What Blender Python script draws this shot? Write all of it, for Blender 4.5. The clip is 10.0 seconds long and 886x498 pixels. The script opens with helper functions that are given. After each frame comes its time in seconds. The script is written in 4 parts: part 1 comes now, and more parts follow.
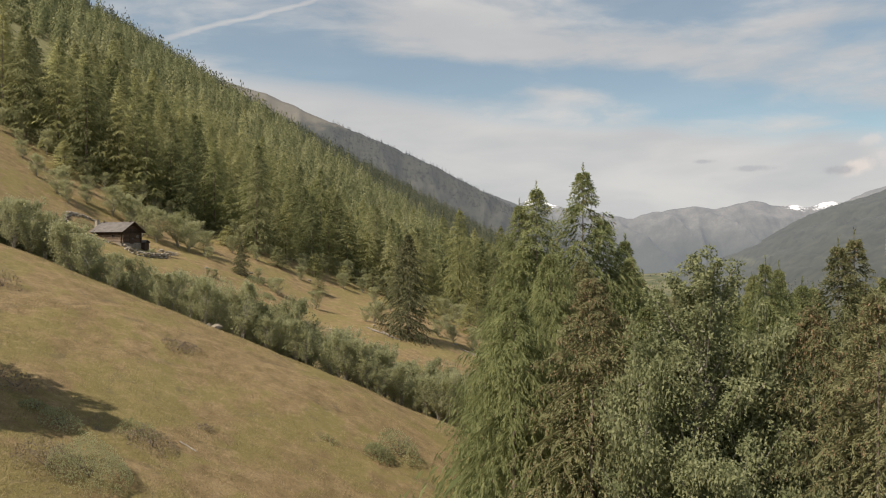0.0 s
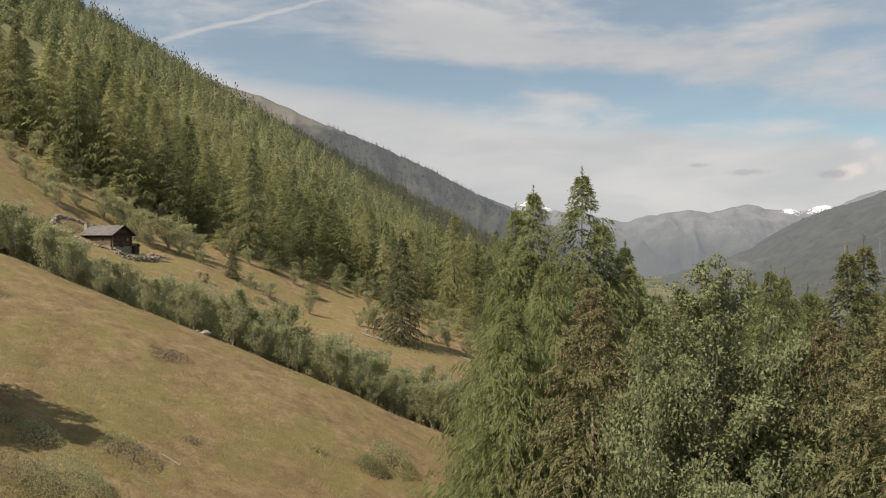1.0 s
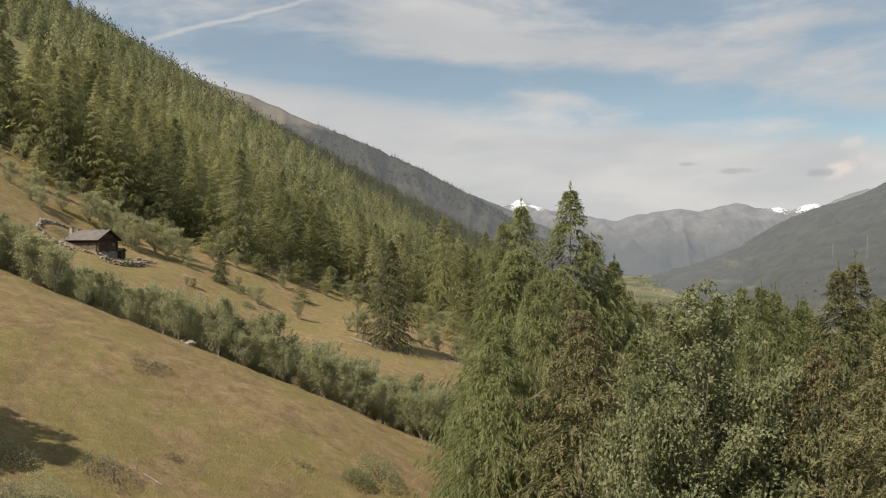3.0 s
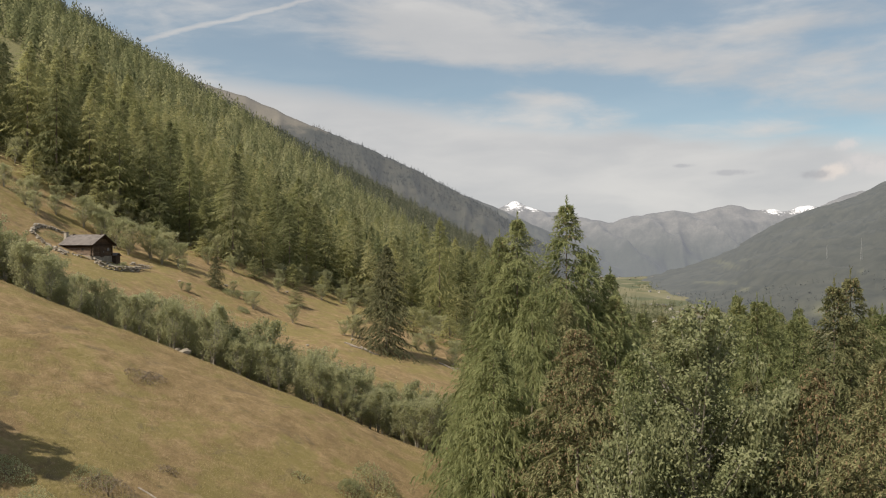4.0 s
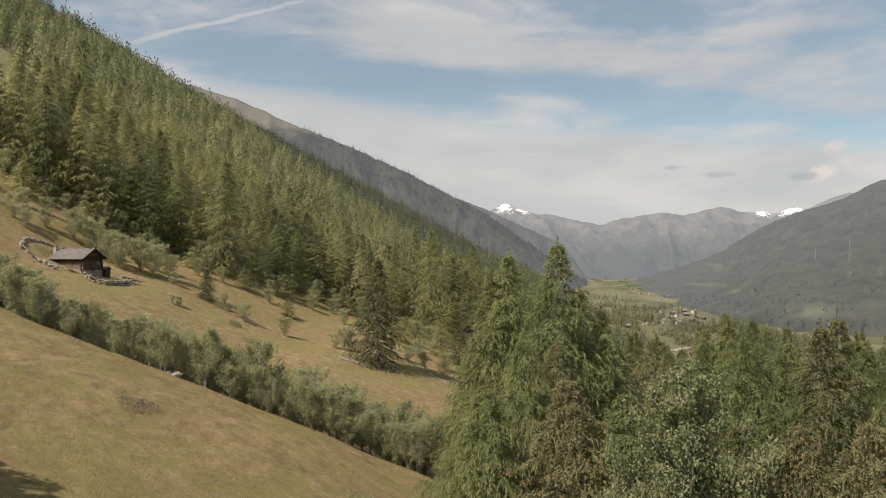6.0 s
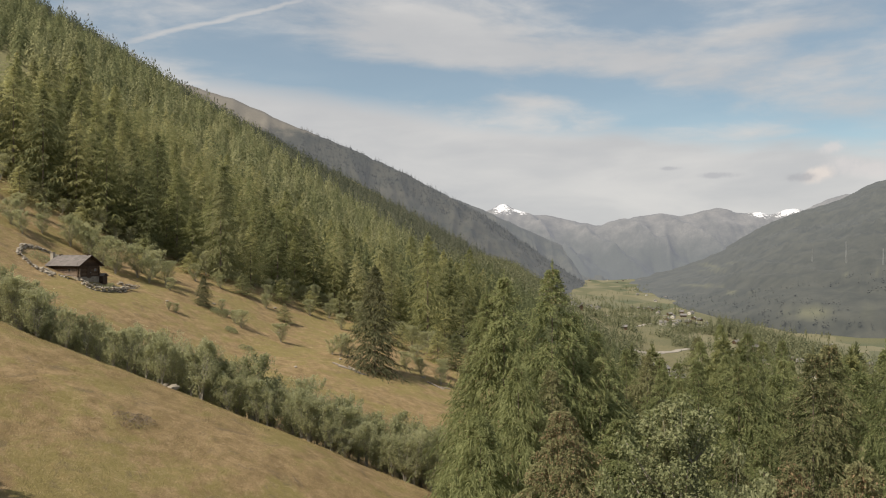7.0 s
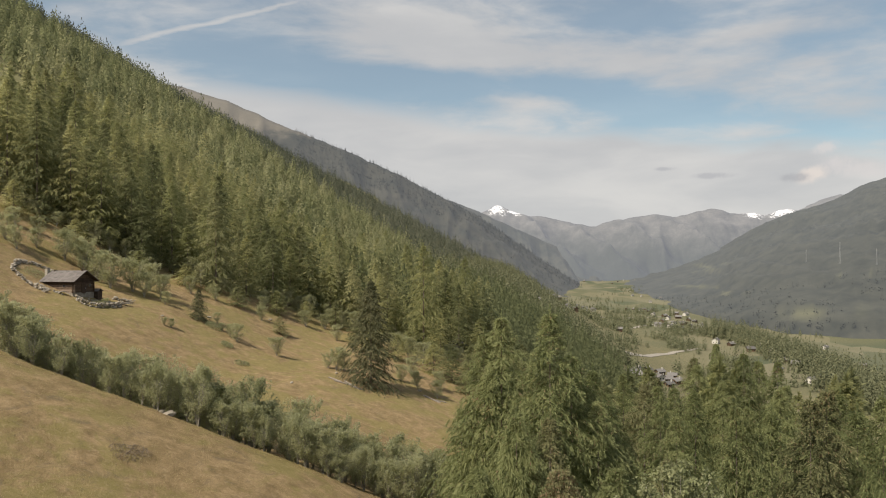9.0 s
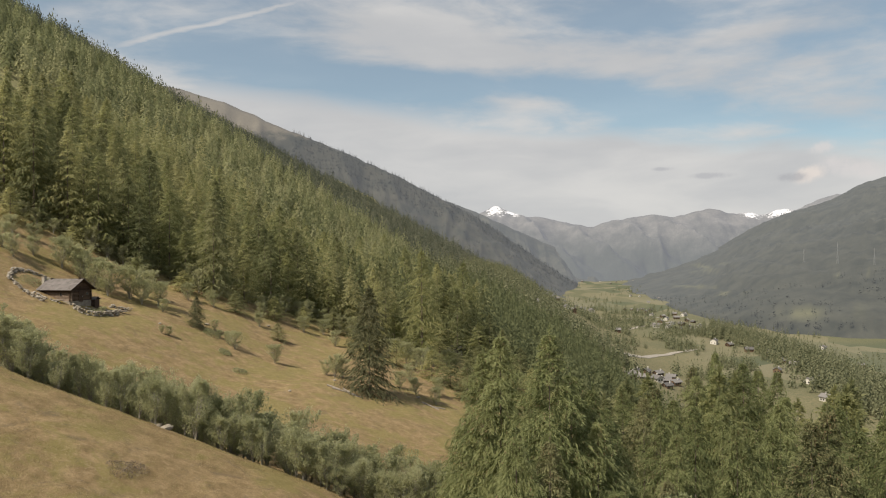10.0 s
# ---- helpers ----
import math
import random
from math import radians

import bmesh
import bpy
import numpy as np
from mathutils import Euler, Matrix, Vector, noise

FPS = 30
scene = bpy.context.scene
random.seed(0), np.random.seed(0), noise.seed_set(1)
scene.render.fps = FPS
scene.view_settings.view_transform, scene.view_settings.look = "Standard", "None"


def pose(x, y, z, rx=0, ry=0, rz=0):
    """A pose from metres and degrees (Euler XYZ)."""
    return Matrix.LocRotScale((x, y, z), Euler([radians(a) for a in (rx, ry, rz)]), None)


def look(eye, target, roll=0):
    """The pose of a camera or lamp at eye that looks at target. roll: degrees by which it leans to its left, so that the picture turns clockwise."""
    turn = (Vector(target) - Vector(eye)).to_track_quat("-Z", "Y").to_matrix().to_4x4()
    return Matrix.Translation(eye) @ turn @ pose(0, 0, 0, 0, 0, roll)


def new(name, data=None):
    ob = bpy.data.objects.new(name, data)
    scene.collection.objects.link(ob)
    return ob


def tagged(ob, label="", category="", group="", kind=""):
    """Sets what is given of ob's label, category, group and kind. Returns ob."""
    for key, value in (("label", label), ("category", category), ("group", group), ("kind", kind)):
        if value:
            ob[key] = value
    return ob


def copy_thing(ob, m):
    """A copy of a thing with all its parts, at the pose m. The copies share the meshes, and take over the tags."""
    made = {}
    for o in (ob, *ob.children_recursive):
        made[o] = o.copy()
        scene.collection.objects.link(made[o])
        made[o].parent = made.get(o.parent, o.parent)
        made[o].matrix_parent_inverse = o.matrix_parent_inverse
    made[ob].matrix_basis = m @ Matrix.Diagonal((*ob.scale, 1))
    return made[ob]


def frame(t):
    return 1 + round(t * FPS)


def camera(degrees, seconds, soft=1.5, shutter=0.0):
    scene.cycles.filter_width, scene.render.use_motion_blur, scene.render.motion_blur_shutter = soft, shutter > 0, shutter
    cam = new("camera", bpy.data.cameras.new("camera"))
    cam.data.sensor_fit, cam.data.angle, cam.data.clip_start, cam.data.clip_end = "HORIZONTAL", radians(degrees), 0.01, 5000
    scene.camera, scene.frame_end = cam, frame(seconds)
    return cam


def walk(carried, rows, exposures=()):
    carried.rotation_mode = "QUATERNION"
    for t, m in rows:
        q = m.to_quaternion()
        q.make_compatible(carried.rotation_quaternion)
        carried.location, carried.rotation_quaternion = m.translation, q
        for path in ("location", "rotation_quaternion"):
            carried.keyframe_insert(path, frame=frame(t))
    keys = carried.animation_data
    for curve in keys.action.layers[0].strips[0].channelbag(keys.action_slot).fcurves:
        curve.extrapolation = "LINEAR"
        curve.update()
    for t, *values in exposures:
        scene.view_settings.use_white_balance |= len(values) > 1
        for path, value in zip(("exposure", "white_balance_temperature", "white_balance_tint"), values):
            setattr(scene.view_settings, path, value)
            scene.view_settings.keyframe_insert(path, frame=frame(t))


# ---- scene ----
# camera
cam = camera(60.7, 10.0, soft=1.1)
PATH = [
    (0, (-0.607, -0.813, 12.007), (-0.611, 1.187, 12.006), -0.0),
    (0.5, (-0.606, 0.028, 12.101), (-0.604, 2.028, 12.102), 0.0),
    (1, (-0.531, 0.798, 12.196), (-0.522, 2.798, 12.203), 0.1),
    (1.5, (-0.419, 1.184, 12.297), (-0.403, 3.184, 12.3), 0.1),
    (2, (-0.322, 1.311, 12.57), (-0.298, 3.311, 12.572), 0.1),
    (2.5, (-0.286, 1.442, 12.821), (-0.257, 3.442, 12.824), -0.0),
    (4, (-0.328, 1.581, 13.766), (-0.282, 3.581, 13.774), 0.0),
    (4.5, (-0.378, 1.528, 14.199), (-0.325, 3.527, 14.208), 0.0),
    (5, (-0.398, 1.421, 14.667), (-0.34, 3.42, 14.677), -0.0),
    (5.5, (-0.414, 1.371, 15.176), (-0.349, 3.37, 15.188), -0.1),
    (7, (-0.31, 1.01, 17.006), (-0.233, 3.009, 17.02), -0.0),
    (7.5, (-0.36, 0.958, 17.576), (-0.278, 2.956, 17.59), -0.1),
    (8, (-0.396, 0.955, 18.152), (-0.31, 2.953, 18.167), -0.1),
    (8.5, (-0.409, 0.985, 18.705), (-0.321, 2.983, 18.722), -0.1),
    (9, (-0.433, 1.011, 19.313), (-0.343, 3.009, 19.33), -0.2),
    (9.5, (-0.409, 1.095, 19.888), (-0.317, 3.093, 19.907), -0.2),
    (10, (-0.426, 1.275, 20.391), (-0.331, 3.273, 20.41), -0.4),
]
walk(cam, [(t, look(eye, target, roll)) for t, eye, target, roll in PATH], exposures=[(0.0, 0.31, 6600, 11), (10.0, 0.31, 6600, 11)])

# ---- light ----
SUN_AZ, SUN_EL = radians(232), radians(52)      # compass from +y, clockwise
sun_dir = Vector((math.sin(SUN_AZ) * math.cos(SUN_EL), math.cos(SUN_AZ) * math.cos(SUN_EL), math.sin(SUN_EL)))
sun = new("sun", bpy.data.lights.new("sun", "SUN"))
sun.data.energy, sun.data.angle, sun.data.color = 5.0, radians(0.53), (1.0, 0.90, 0.74)
sun.matrix_world = look((0, 0, 0), -sun_dir)


def N(nt, kind, **kw):
    n = nt.nodes.new("ShaderNode" + kind)
    for k, v in kw.items():
        if k == "op":
            n.operation = v
        elif k == "blend":
            n.data_type, n.blend_type = "RGBA", v
        elif k == "sky":
            n.sky_type = v
        elif k == "name_of":
            n.attribute_name = v
        elif k == "stops":
            e = n.color_ramp.elements
            e[0].position, e[0].color = v[0][0], (*v[0][1], 1)
            e[1].position, e[1].color = v[-1][0], (*v[-1][1], 1)
            for p, c in v[1:-1]:
                e.new(p).color = (*c, 1)
        else:
            key = int(k[1:]) if k[0] == "i" and k[1:].isdigit() else k.replace("_", " ")
            s = n.inputs[key]
            if isinstance(v, bpy.types.NodeSocket):
                nt.links.new(v, s)
            else:
                s.default_value = (*v, 1) if isinstance(v, tuple) and len(v) == 3 and s.type == "RGBA" else v
    return n


def math_(nt, op, a, b=0.0, clamp=False):
    n = N(nt, "Math", op=op, i0=a, i1=b)
    n.use_clamp = clamp
    return n.outputs[0]


def smooth(nt, v, lo, hi):
    n = nt.nodes.new("ShaderNodeMapRange")
    n.interpolation_type = "SMOOTHSTEP"
    nt.links.new(v, n.inputs[0])
    n.inputs[1].default_value, n.inputs[2].default_value = lo, hi
    return n.outputs[0]


def mix(nt, f, a, b, blend="MIX"):
    n = nt.nodes.new("ShaderNodeMix")
    n.data_type, n.blend_type = "RGBA", blend
    for s, v in ((n.inputs[0], f), (n.inputs[6], a), (n.inputs[7], b)):
        if isinstance(v, bpy.types.NodeSocket):
            nt.links.new(v, s)
        elif isinstance(v, tuple):
            s.default_value = (*v, 1)
        else:
            s.default_value = v
    return n.outputs[2]


def make_world():
    w = bpy.data.worlds.new("sky")
    w.use_nodes = True
    scene.world = w
    nt = w.node_tree
    nt.nodes.clear()
    sky = N(nt, "TexSky", sky="NISHITA")
    sky.sun_disc, sky.sun_elevation, sky.sun_rotation = False, SUN_EL, SUN_AZ
    sky.altitude, sky.air_density, sky.dust_density, sky.ozone_density = 1300, 1.0, 1.2, 0.4
    d = N(nt, "TexCoord").outputs["Generated"]
    x, y, z = N(nt, "SeparateXYZ", i0=d).outputs

    def blob(cx, cz, wx, wz, lean=0.0):
        """A soft oval bank of cloud round a bearing and a height."""
        k = math.sqrt(1 + cx * cx + cz * cz)
        dx = math_(nt, "SUBTRACT", x, cx / k)
        dz = math_(nt, "SUBTRACT", math_(nt, "SUBTRACT", z, cz / k), math_(nt, "MULTIPLY", dx, lean))
        q = math_(nt, "ADD", math_(nt, "POWER", math_(nt, "ABSOLUTE", math_(nt, "DIVIDE", dx, wx)), 2.0),
                  math_(nt, "POWER", math_(nt, "ABSOLUTE", math_(nt, "DIVIDE", dz, wz)), 2.0))
        return math_(nt, "MULTIPLY", math_(nt, "EXPONENT", math_(nt, "MULTIPLY", q, -1.0)), math_(nt, "GREATER_THAN", y, 0.0))

    st = N(nt, "Mapping", i0=d)
    st.inputs["Rotation"].default_value = (0, radians(9), 0)
    st.inputs["Scale"].default_value = (1.0, 1.0, 3.6)
    warp = N(nt, "TexNoise", Vector=st.outputs[0], Scale=3.0, Detail=3.0).outputs["Color"]
    off = N(nt, "VectorMath", op="MULTIPLY_ADD", i0=warp, i1=(0.22, 0.22, 0.10), i2=st.outputs[0]).outputs[0]
    n1 = N(nt, "TexNoise", Vector=off, Scale=3.4, Detail=7.0, Roughness=0.52).outputs["Fac"]
    n2 = N(nt, "TexNoise", Vector=off, Scale=13.0, Detail=6.0, Roughness=0.6).outputs["Fac"]
    n3 = N(nt, "TexNoise", Vector=d, Scale=42.0, Detail=6.0, Roughness=0.65).outputs["Fac"]
    f = math_(nt, "ADD", math_(nt, "MULTIPLY", n1, 0.72), math_(nt, "MULTIPLY", n2, 0.28))
    for sign, args in ((.26, (.10, .268, .17, .030, -.06)), (.16, (-.03, .305, .10, .035, .1)), (.12, (.155, .205, .05, .011, -.1)), (-.22, (.0, .228, .13, .016, -.04)), (-.16, (-.20, .262, .11, .04, -.1)),
                       (-.20, (.33, .193, .13, .022, -.25)), (.12, (.36, .245, .12, .022, -.28)), (.16, (.47, .30, .10, .012, .05)), (-.12, (.30, .315, .10, .02, 0)), (.10, (.52, .255, .10, .018, -.1)),
                       (.14, (.45, .165, .06, .010, -.1)), (.12, (.60, .20, .06, .015, -.1)), (-.10, (.58, .165, .06, .015, 0)), (.14, (-.30, .205, .08, .03, -.5))):
        f = math_(nt, "ADD", f, math_(nt, "MULTIPLY", blob(*args), sign))
    cirrus = math_(nt, "ADD", math_(nt, "MULTIPLY", smooth(nt, f, 0.385, 0.65), 0.66), 0.29)
    tilt = math_(nt, "ADD", z, math_(nt, "MULTIPLY", x, 0.115))
    veil_n = math_(nt, "MULTIPLY", math_(nt, "SUBTRACT", n1, 0.5), 0.07)
    veil = math_(nt, "MULTIPLY", smooth(nt, math_(nt, "ADD", tilt, veil_n), 0.215, 0.165), 0.97)

    def trail(a, b, half, strength):
        """A vapour trail along the great circle from a to b."""
        va, vb = Vector(a).normalized(), Vector(b).normalized()
        nrm = va.cross(vb).normalized()
        dist = N(nt, "VectorMath", op="DOT_PRODUCT", i0=d, i1=tuple(nrm)).outputs["Value"]
        wob = math_(nt, "MULTIPLY", math_(nt, "SUBTRACT", n2, 0.5), half * 2.6)
        band = smooth(nt, math_(nt, "ABSOLUTE", math_(nt, "ADD", dist, wob)), half * 1.25, 0.0)
        m = (va + vb).normalized()
        c = math.cos(va.angle(vb) / 2)
        lim = smooth(nt, N(nt, "VectorMath", op="DOT_PRODUCT", i0=d, i1=tuple(m)).outputs["Value"], c - .004, c + .004)
        return math_(nt, "MULTIPLY", band, math_(nt, "MULTIPLY", lim, strength))
    cov = math_(nt, "MAXIMUM", cirrus, veil)
    for args in (((-0.385, 1, 0.275), (-0.13, 1, 0.338), 0.006, .85), ((-0.445, 1, 0.306), (-0.385, 1, 0.336), 0.006, .8), ((-0.215, 1, 0.312), (-0.05, 1, 0.281), 0.005, .62), ((-0.065, 1, 0.255), (0.03, 1, 0.296), 0.010, .60)):
        cov = math_(nt, "MAXIMUM", cov, trail(*args))
    cb = mix(nt, smooth(nt, n1, .35, .7), (4.9, 5.0, 5.1), (6.3, 6.25, 6.1))
    col = mix(nt, cov, mix(nt, 1.0, sky.outputs[0], (.92, 1.06, .96), "MULTIPLY"), cb)
    # small heaped clouds over the far side
    for args, tone in (((.545, .108, .017, .010, .2), (7.6, 6.9, 6.3)), ((.522, .104, .016, .006, .0), (4.0, 4.1, 4.3)), ((.345, .115, .012, .003, 0), (4.3, 4.4, 4.6)),
                       ((.41, .106, .024, .004, 0), (4.3, 4.4, 4.6)), ((.60, .118, .03, .012, -.2), (6.4, 6.2, 6.1)), ((.565, .145, .014, .008, .2), (6.4, 6.2, 6.1))):
        g = math_(nt, "MULTIPLY", blob(*args), math_(nt, "ADD", math_(nt, "MULTIPLY", n3, 2.6), -.35))
        col = mix(nt, math_(nt, "MULTIPLY", smooth(nt, g, .15, .85), .75), col, tone)
    bg = N(nt, "Background", Color=col, Strength=0.086)
    out = N(nt, "OutputWorld")
    nt.links.new(bg.outputs[0], out.inputs[0])


make_world()


# ---- materials ----
def material(name, colours, rough=0.85, scale=1.0, bump=0.0, bump_scale=20.0, metal=0.0, island=0.0, objvar=0.0, translucent=0.0,
             stretch=(1, 1, 1), coords="Object", spec=0.2, tone=0.0):
    m = bpy.data.materials.new(name)
    m.use_nodes = True
    nt = m.node_tree
    nt.nodes.clear()
    tc = N(nt, "TexCoord").outputs[coords]
    mp = N(nt, "Mapping", i0=tc)
    mp.inputs["Scale"].default_value = stretch
    no = N(nt, "TexNoise", Vector=mp.outputs[0], Scale=scale, Detail=5.0, Roughness=0.6).outputs["Fac"]
    k = len(colours)
    f = no
    if island:
        r = N(nt, "NewGeometry").outputs["Random Per Island"]
        f = math_(nt, "ADD", f, math_(nt, "MULTIPLY", math_(nt, "SUBTRACT", r, 0.5), island))
    if objvar:
        r = N(nt, "ObjectInfo").outputs["Random"]
        f = math_(nt, "ADD", f, math_(nt, "MULTIPLY", math_(nt, "SUBTRACT", r, 0.5), objvar))
    if tone:
        r = N(nt, "Attribute", name_of="tone").outputs["Fac"]
        f = math_(nt, "ADD", f, math_(nt, "MULTIPLY", math_(nt, "SUBTRACT", r, 0.5), tone))
    ramp = N(nt, "ValToRGB", Fac=f, stops=[(0.3 + 0.4 * i / max(1, k - 1), c) for i, c in enumerate(colours)] if k > 1 else [(0.0, colours[0]), (1.0, colours[0])])
    b = N(nt, "BsdfPrincipled", Base_Color=ramp.outputs[0], Roughness=rough, Metallic=metal)
    b.inputs["Specular IOR Level"].default_value = spec
    if bump:
        bn = N(nt, "TexNoise", Vector=mp.outputs[0], Scale=bump_scale, Detail=4.0).outputs["Fac"]
        nt.links.new(N(nt, "Bump", Height=bn, Strength=bump).outputs[0], b.inputs["Normal"])
    sh = b.outputs[0]
    if translucent:
        t = N(nt, "BsdfTranslucent", Color=ramp.outputs[0])
        sh = N(nt, "MixShader", i0=translucent, i1=sh, i2=t.outputs[0]).outputs[0]
    nt.links.new(sh, N(nt, "OutputMaterial").inputs[0])
    return m


MAT = {
    # needles of the wood's edge, paled: haze over its dark gaps put into the colour
    "larch": material("larch_needles", [(.245, .258, .122), (.345, .352, .168), (.44, .425, .22)], island=.45, objvar=.5, translucent=.68, scale=.35),
    "spruce": material("spruce_needles", [(.155, .172, .085), (.225, .238, .12), (.31, .308, .165)], island=.4, objvar=.4, translucent=.6, scale=.35),
    # near copies of the same needles, darker in colour to deepen their shade
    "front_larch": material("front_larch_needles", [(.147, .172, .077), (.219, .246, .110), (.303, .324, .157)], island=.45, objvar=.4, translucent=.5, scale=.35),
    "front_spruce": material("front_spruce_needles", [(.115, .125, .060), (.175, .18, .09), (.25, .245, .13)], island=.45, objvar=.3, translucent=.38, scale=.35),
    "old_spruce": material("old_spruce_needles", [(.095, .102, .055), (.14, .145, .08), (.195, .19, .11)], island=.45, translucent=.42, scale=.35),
    "cone": material("cones", [(.18, .13, .078), (.29, .21, .13)], island=.6, scale=.6),
    "aspen": material("aspen_leaves", [(.165, .188, .098), (.237, .257, .138), (.312, .324, .190)], island=.4, translucent=.46, scale=.5, rough=.8, spec=.08),
    "alder": material("alder_leaves", [(.29, .303, .170), (.378, .388, .226), (.465, .463, .288)], island=.3, objvar=.35, translucent=.7, scale=.5, rough=.7, spec=.2),
    "heath": material("heath_twigs", [(.15, .115, .09), (.20, .16, .12), (.24, .20, .14)], island=.6, scale=.8),
    "bark": material("bark", [(.09, .07, .055), (.17, .14, .115), (.24, .20, .17)], scale=3, bump=.6, bump_scale=8, stretch=(1, 1, .25)),
    "pale_bark": material("pale_bark", [(.20, .185, .155), (.30, .28, .24), (.40, .375, .33)], scale=3, bump=.3, stretch=(1, 1, 2)),
    # valley needles raised in tone, with haze put into the colour
    "far_dark": material("hazy_valley_conifers", [(.115, .128, .075), (.175, .186, .11), (.245, .248, .15)], island=.25, scale=.08, translucent=.45),
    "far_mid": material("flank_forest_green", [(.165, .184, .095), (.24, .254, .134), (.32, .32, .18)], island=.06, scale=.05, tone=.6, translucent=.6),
    # greyer larch and spruce for the distance: haze mixed into the needle colour
    "far_haze": material("far_forest_haze_green", [(.095, .108, .077), (.14, .152, .110), (.19, .197, .145)], island=.06, scale=.03, tone=.6, translucent=.6),
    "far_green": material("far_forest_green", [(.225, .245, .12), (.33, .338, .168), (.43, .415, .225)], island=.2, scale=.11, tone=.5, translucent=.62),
    "log": material("weathered_logs", [(.035, .024, .018), (.075, .05, .035), (.13, .09, .06)], scale=4, bump=.5, stretch=(.3, 3, 3), objvar=.3),
    "plank": material("sunlit_planks", [(.13, .095, .07), (.20, .15, .115), (.27, .215, .17)], scale=4, bump=.4, stretch=(.4, 3, 3), objvar=.4),
    "shingle": material("grey_shingles", [(.098, .089, .086), (.135, .123, .119), (.178, .163, .158)], scale=2, bump=.4, objvar=.25, rough=.75),
    "stone": material("field_stone", [(.18, .157, .125), (.255, .228, .19), (.335, .308, .265)], scale=2, bump=.5, objvar=.6),
    "plaster": material("pale_plaster", [(.42, .40, .37), (.60, .58, .54)], scale=.8, objvar=.4),
    "timber": material("brown_timber", [(.09, .06, .04), (.17, .115, .075)], scale=2, objvar=.6, stretch=(.3, 3, 3)),
    "slate": material("grey_roof", [(.10, .096, .096), (.175, .168, .164)], scale=1.5, objvar=.6, rough=.7),
    "gravel": material("pale_gravel_road", [(.24, .22, .19), (.33, .305, .27)], scale=.3),
    "steel": material("galvanised_steel", [(.32, .33, .34), (.45, .46, .47)], rough=.5, metal=.3),
    "deadwood": material("bleached_deadwood", [(.19, .165, .14), (.30, .27, .235)], scale=5, bump=.4, stretch=(1, 1, .3)),
    "glass": material("window_glass", [(.02, .022, .025), (.03, .032, .035)], rough=.08, spec=.6),
    "grass": material("dry_grass", [(.185, .15, .07), (.255, .205, .105), (.335, .275, .155)], island=.5, scale=.25, translucent=.3),
}


# ---- numeric helpers ----
def sstep(a, b, v):
    t = np.clip((np.asarray(v, float) - a) / (b - a), 0, 1)
    return t * t * (3 - 2 * t)


def vnoise(x, y, seed=0.0):
    x, y = np.asarray(x, float), np.asarray(y, float)
    xi, yi = np.floor(x), np.floor(y)
    xf, yf = x - xi, y - yi
    def h(a, b):
        s = np.sin(a * 127.1 + b * 311.7 + seed * 74.7) * 43758.5453
        return s - np.floor(s)
    u, v = xf * xf * (3 - 2 * xf), yf * yf * (3 - 2 * yf)
    return (h(xi, yi) * (1 - u) + h(xi + 1, yi) * u) * (1 - v) + (h(xi, yi + 1) * (1 - u) + h(xi + 1, yi + 1) * u) * v - 0.5


def fbm(x, y, scale, octaves=4, seed=0.0):
    s, a = 0.0, 1.0
    for o in range(octaves):
        s = s + a * vnoise(np.asarray(x) / scale * 2 ** o, np.asarray(y) / scale * 2 ** o, seed + o * 3.1)
        a *= 0.5
    return s


def ground(x, y):
    """Height of the land: a meadow shoulder, a dip behind it, the wooded flank on one side and the valley on the other."""
    x, y = np.asarray(x, float), np.asarray(y, float)
    u = x - 0.145 * y + 0.9 * np.clip(y - 1480, 0, 900) * sstep(-700, -100, x - 0.145 * y)
    near = -10.5 - 0.42 * np.clip(u, -150, 1e9) + 1.1 * np.exp(-((x + 20) / 18) ** 2 - ((y - 66) / 11) ** 2)
    far = -14 - 0.34 * u - 2.2 * np.exp(-((u + 50) / 14) ** 2)
    steep = sstep(600, 1500, y)
    up = 14.9 + (0.618 - 0.085 * steep) * np.clip(-u - 85, 0, 515) - 0.35 * np.clip(-u - 600, 0, None)
    far = far - 0.27 * np.clip(u + 15, 0, None) * sstep(150, 230, y)
    far = np.where(u < -85, np.maximum(up, -200), far)
    crest = np.interp(x, [-60, -40, -24, -10, 10], [71.6, 72.6, 71.4, 71.2, 71.0])
    w = sstep(0, 20, y - crest)
    h = near * (1 - w) + far * w
    # down to the valley floor
    floor = -98.0 - 50 * sstep(330, 480, u) + 0.012 * np.clip(u - 500, 0, None) + 0.012 * np.clip(y - 2200, 0, None)
    k = 22.0
    h = np.where(u > -40, k * np.logaddexp(h / k, floor / k), h)
    dist = np.hypot(x, y)
    h = h + fbm(x, y, 9, 3, 1) * 0.45 * sstep(0, 20, dist) + fbm(x, y, 55, 3, 5) * 2.0 * sstep(110, 260, dist) + fbm(x, y, 300, 4, 9) * (22 * sstep(250, 900, dist) * sstep(0, -150, u) + 9 * sstep(250, 700, dist) * sstep(-150, 0, u))
    return h


def tri_object(name, verts, faces, mat, parent=None, label="", smooth_shade=False):
    me = bpy.data.meshes.new(name)
    verts, faces = np.asarray(verts, np.float32), np.asarray(faces, np.int32)
    n, k = faces.shape
    me.vertices.add(len(verts))
    me.vertices.foreach_set("co", verts.ravel())
    me.loops.add(n * k)
    me.loops.foreach_set("vertex_index", faces.ravel())
    me.polygons.add(n)
    me.polygons.foreach_set("loop_start", np.arange(0, n * k, k, dtype=np.int32))
    me.polygons.foreach_set("use_smooth", np.full(n, smooth_shade))
    me.update(calc_edges=True)
    me.materials.append(mat)
    ob = new(name, me)
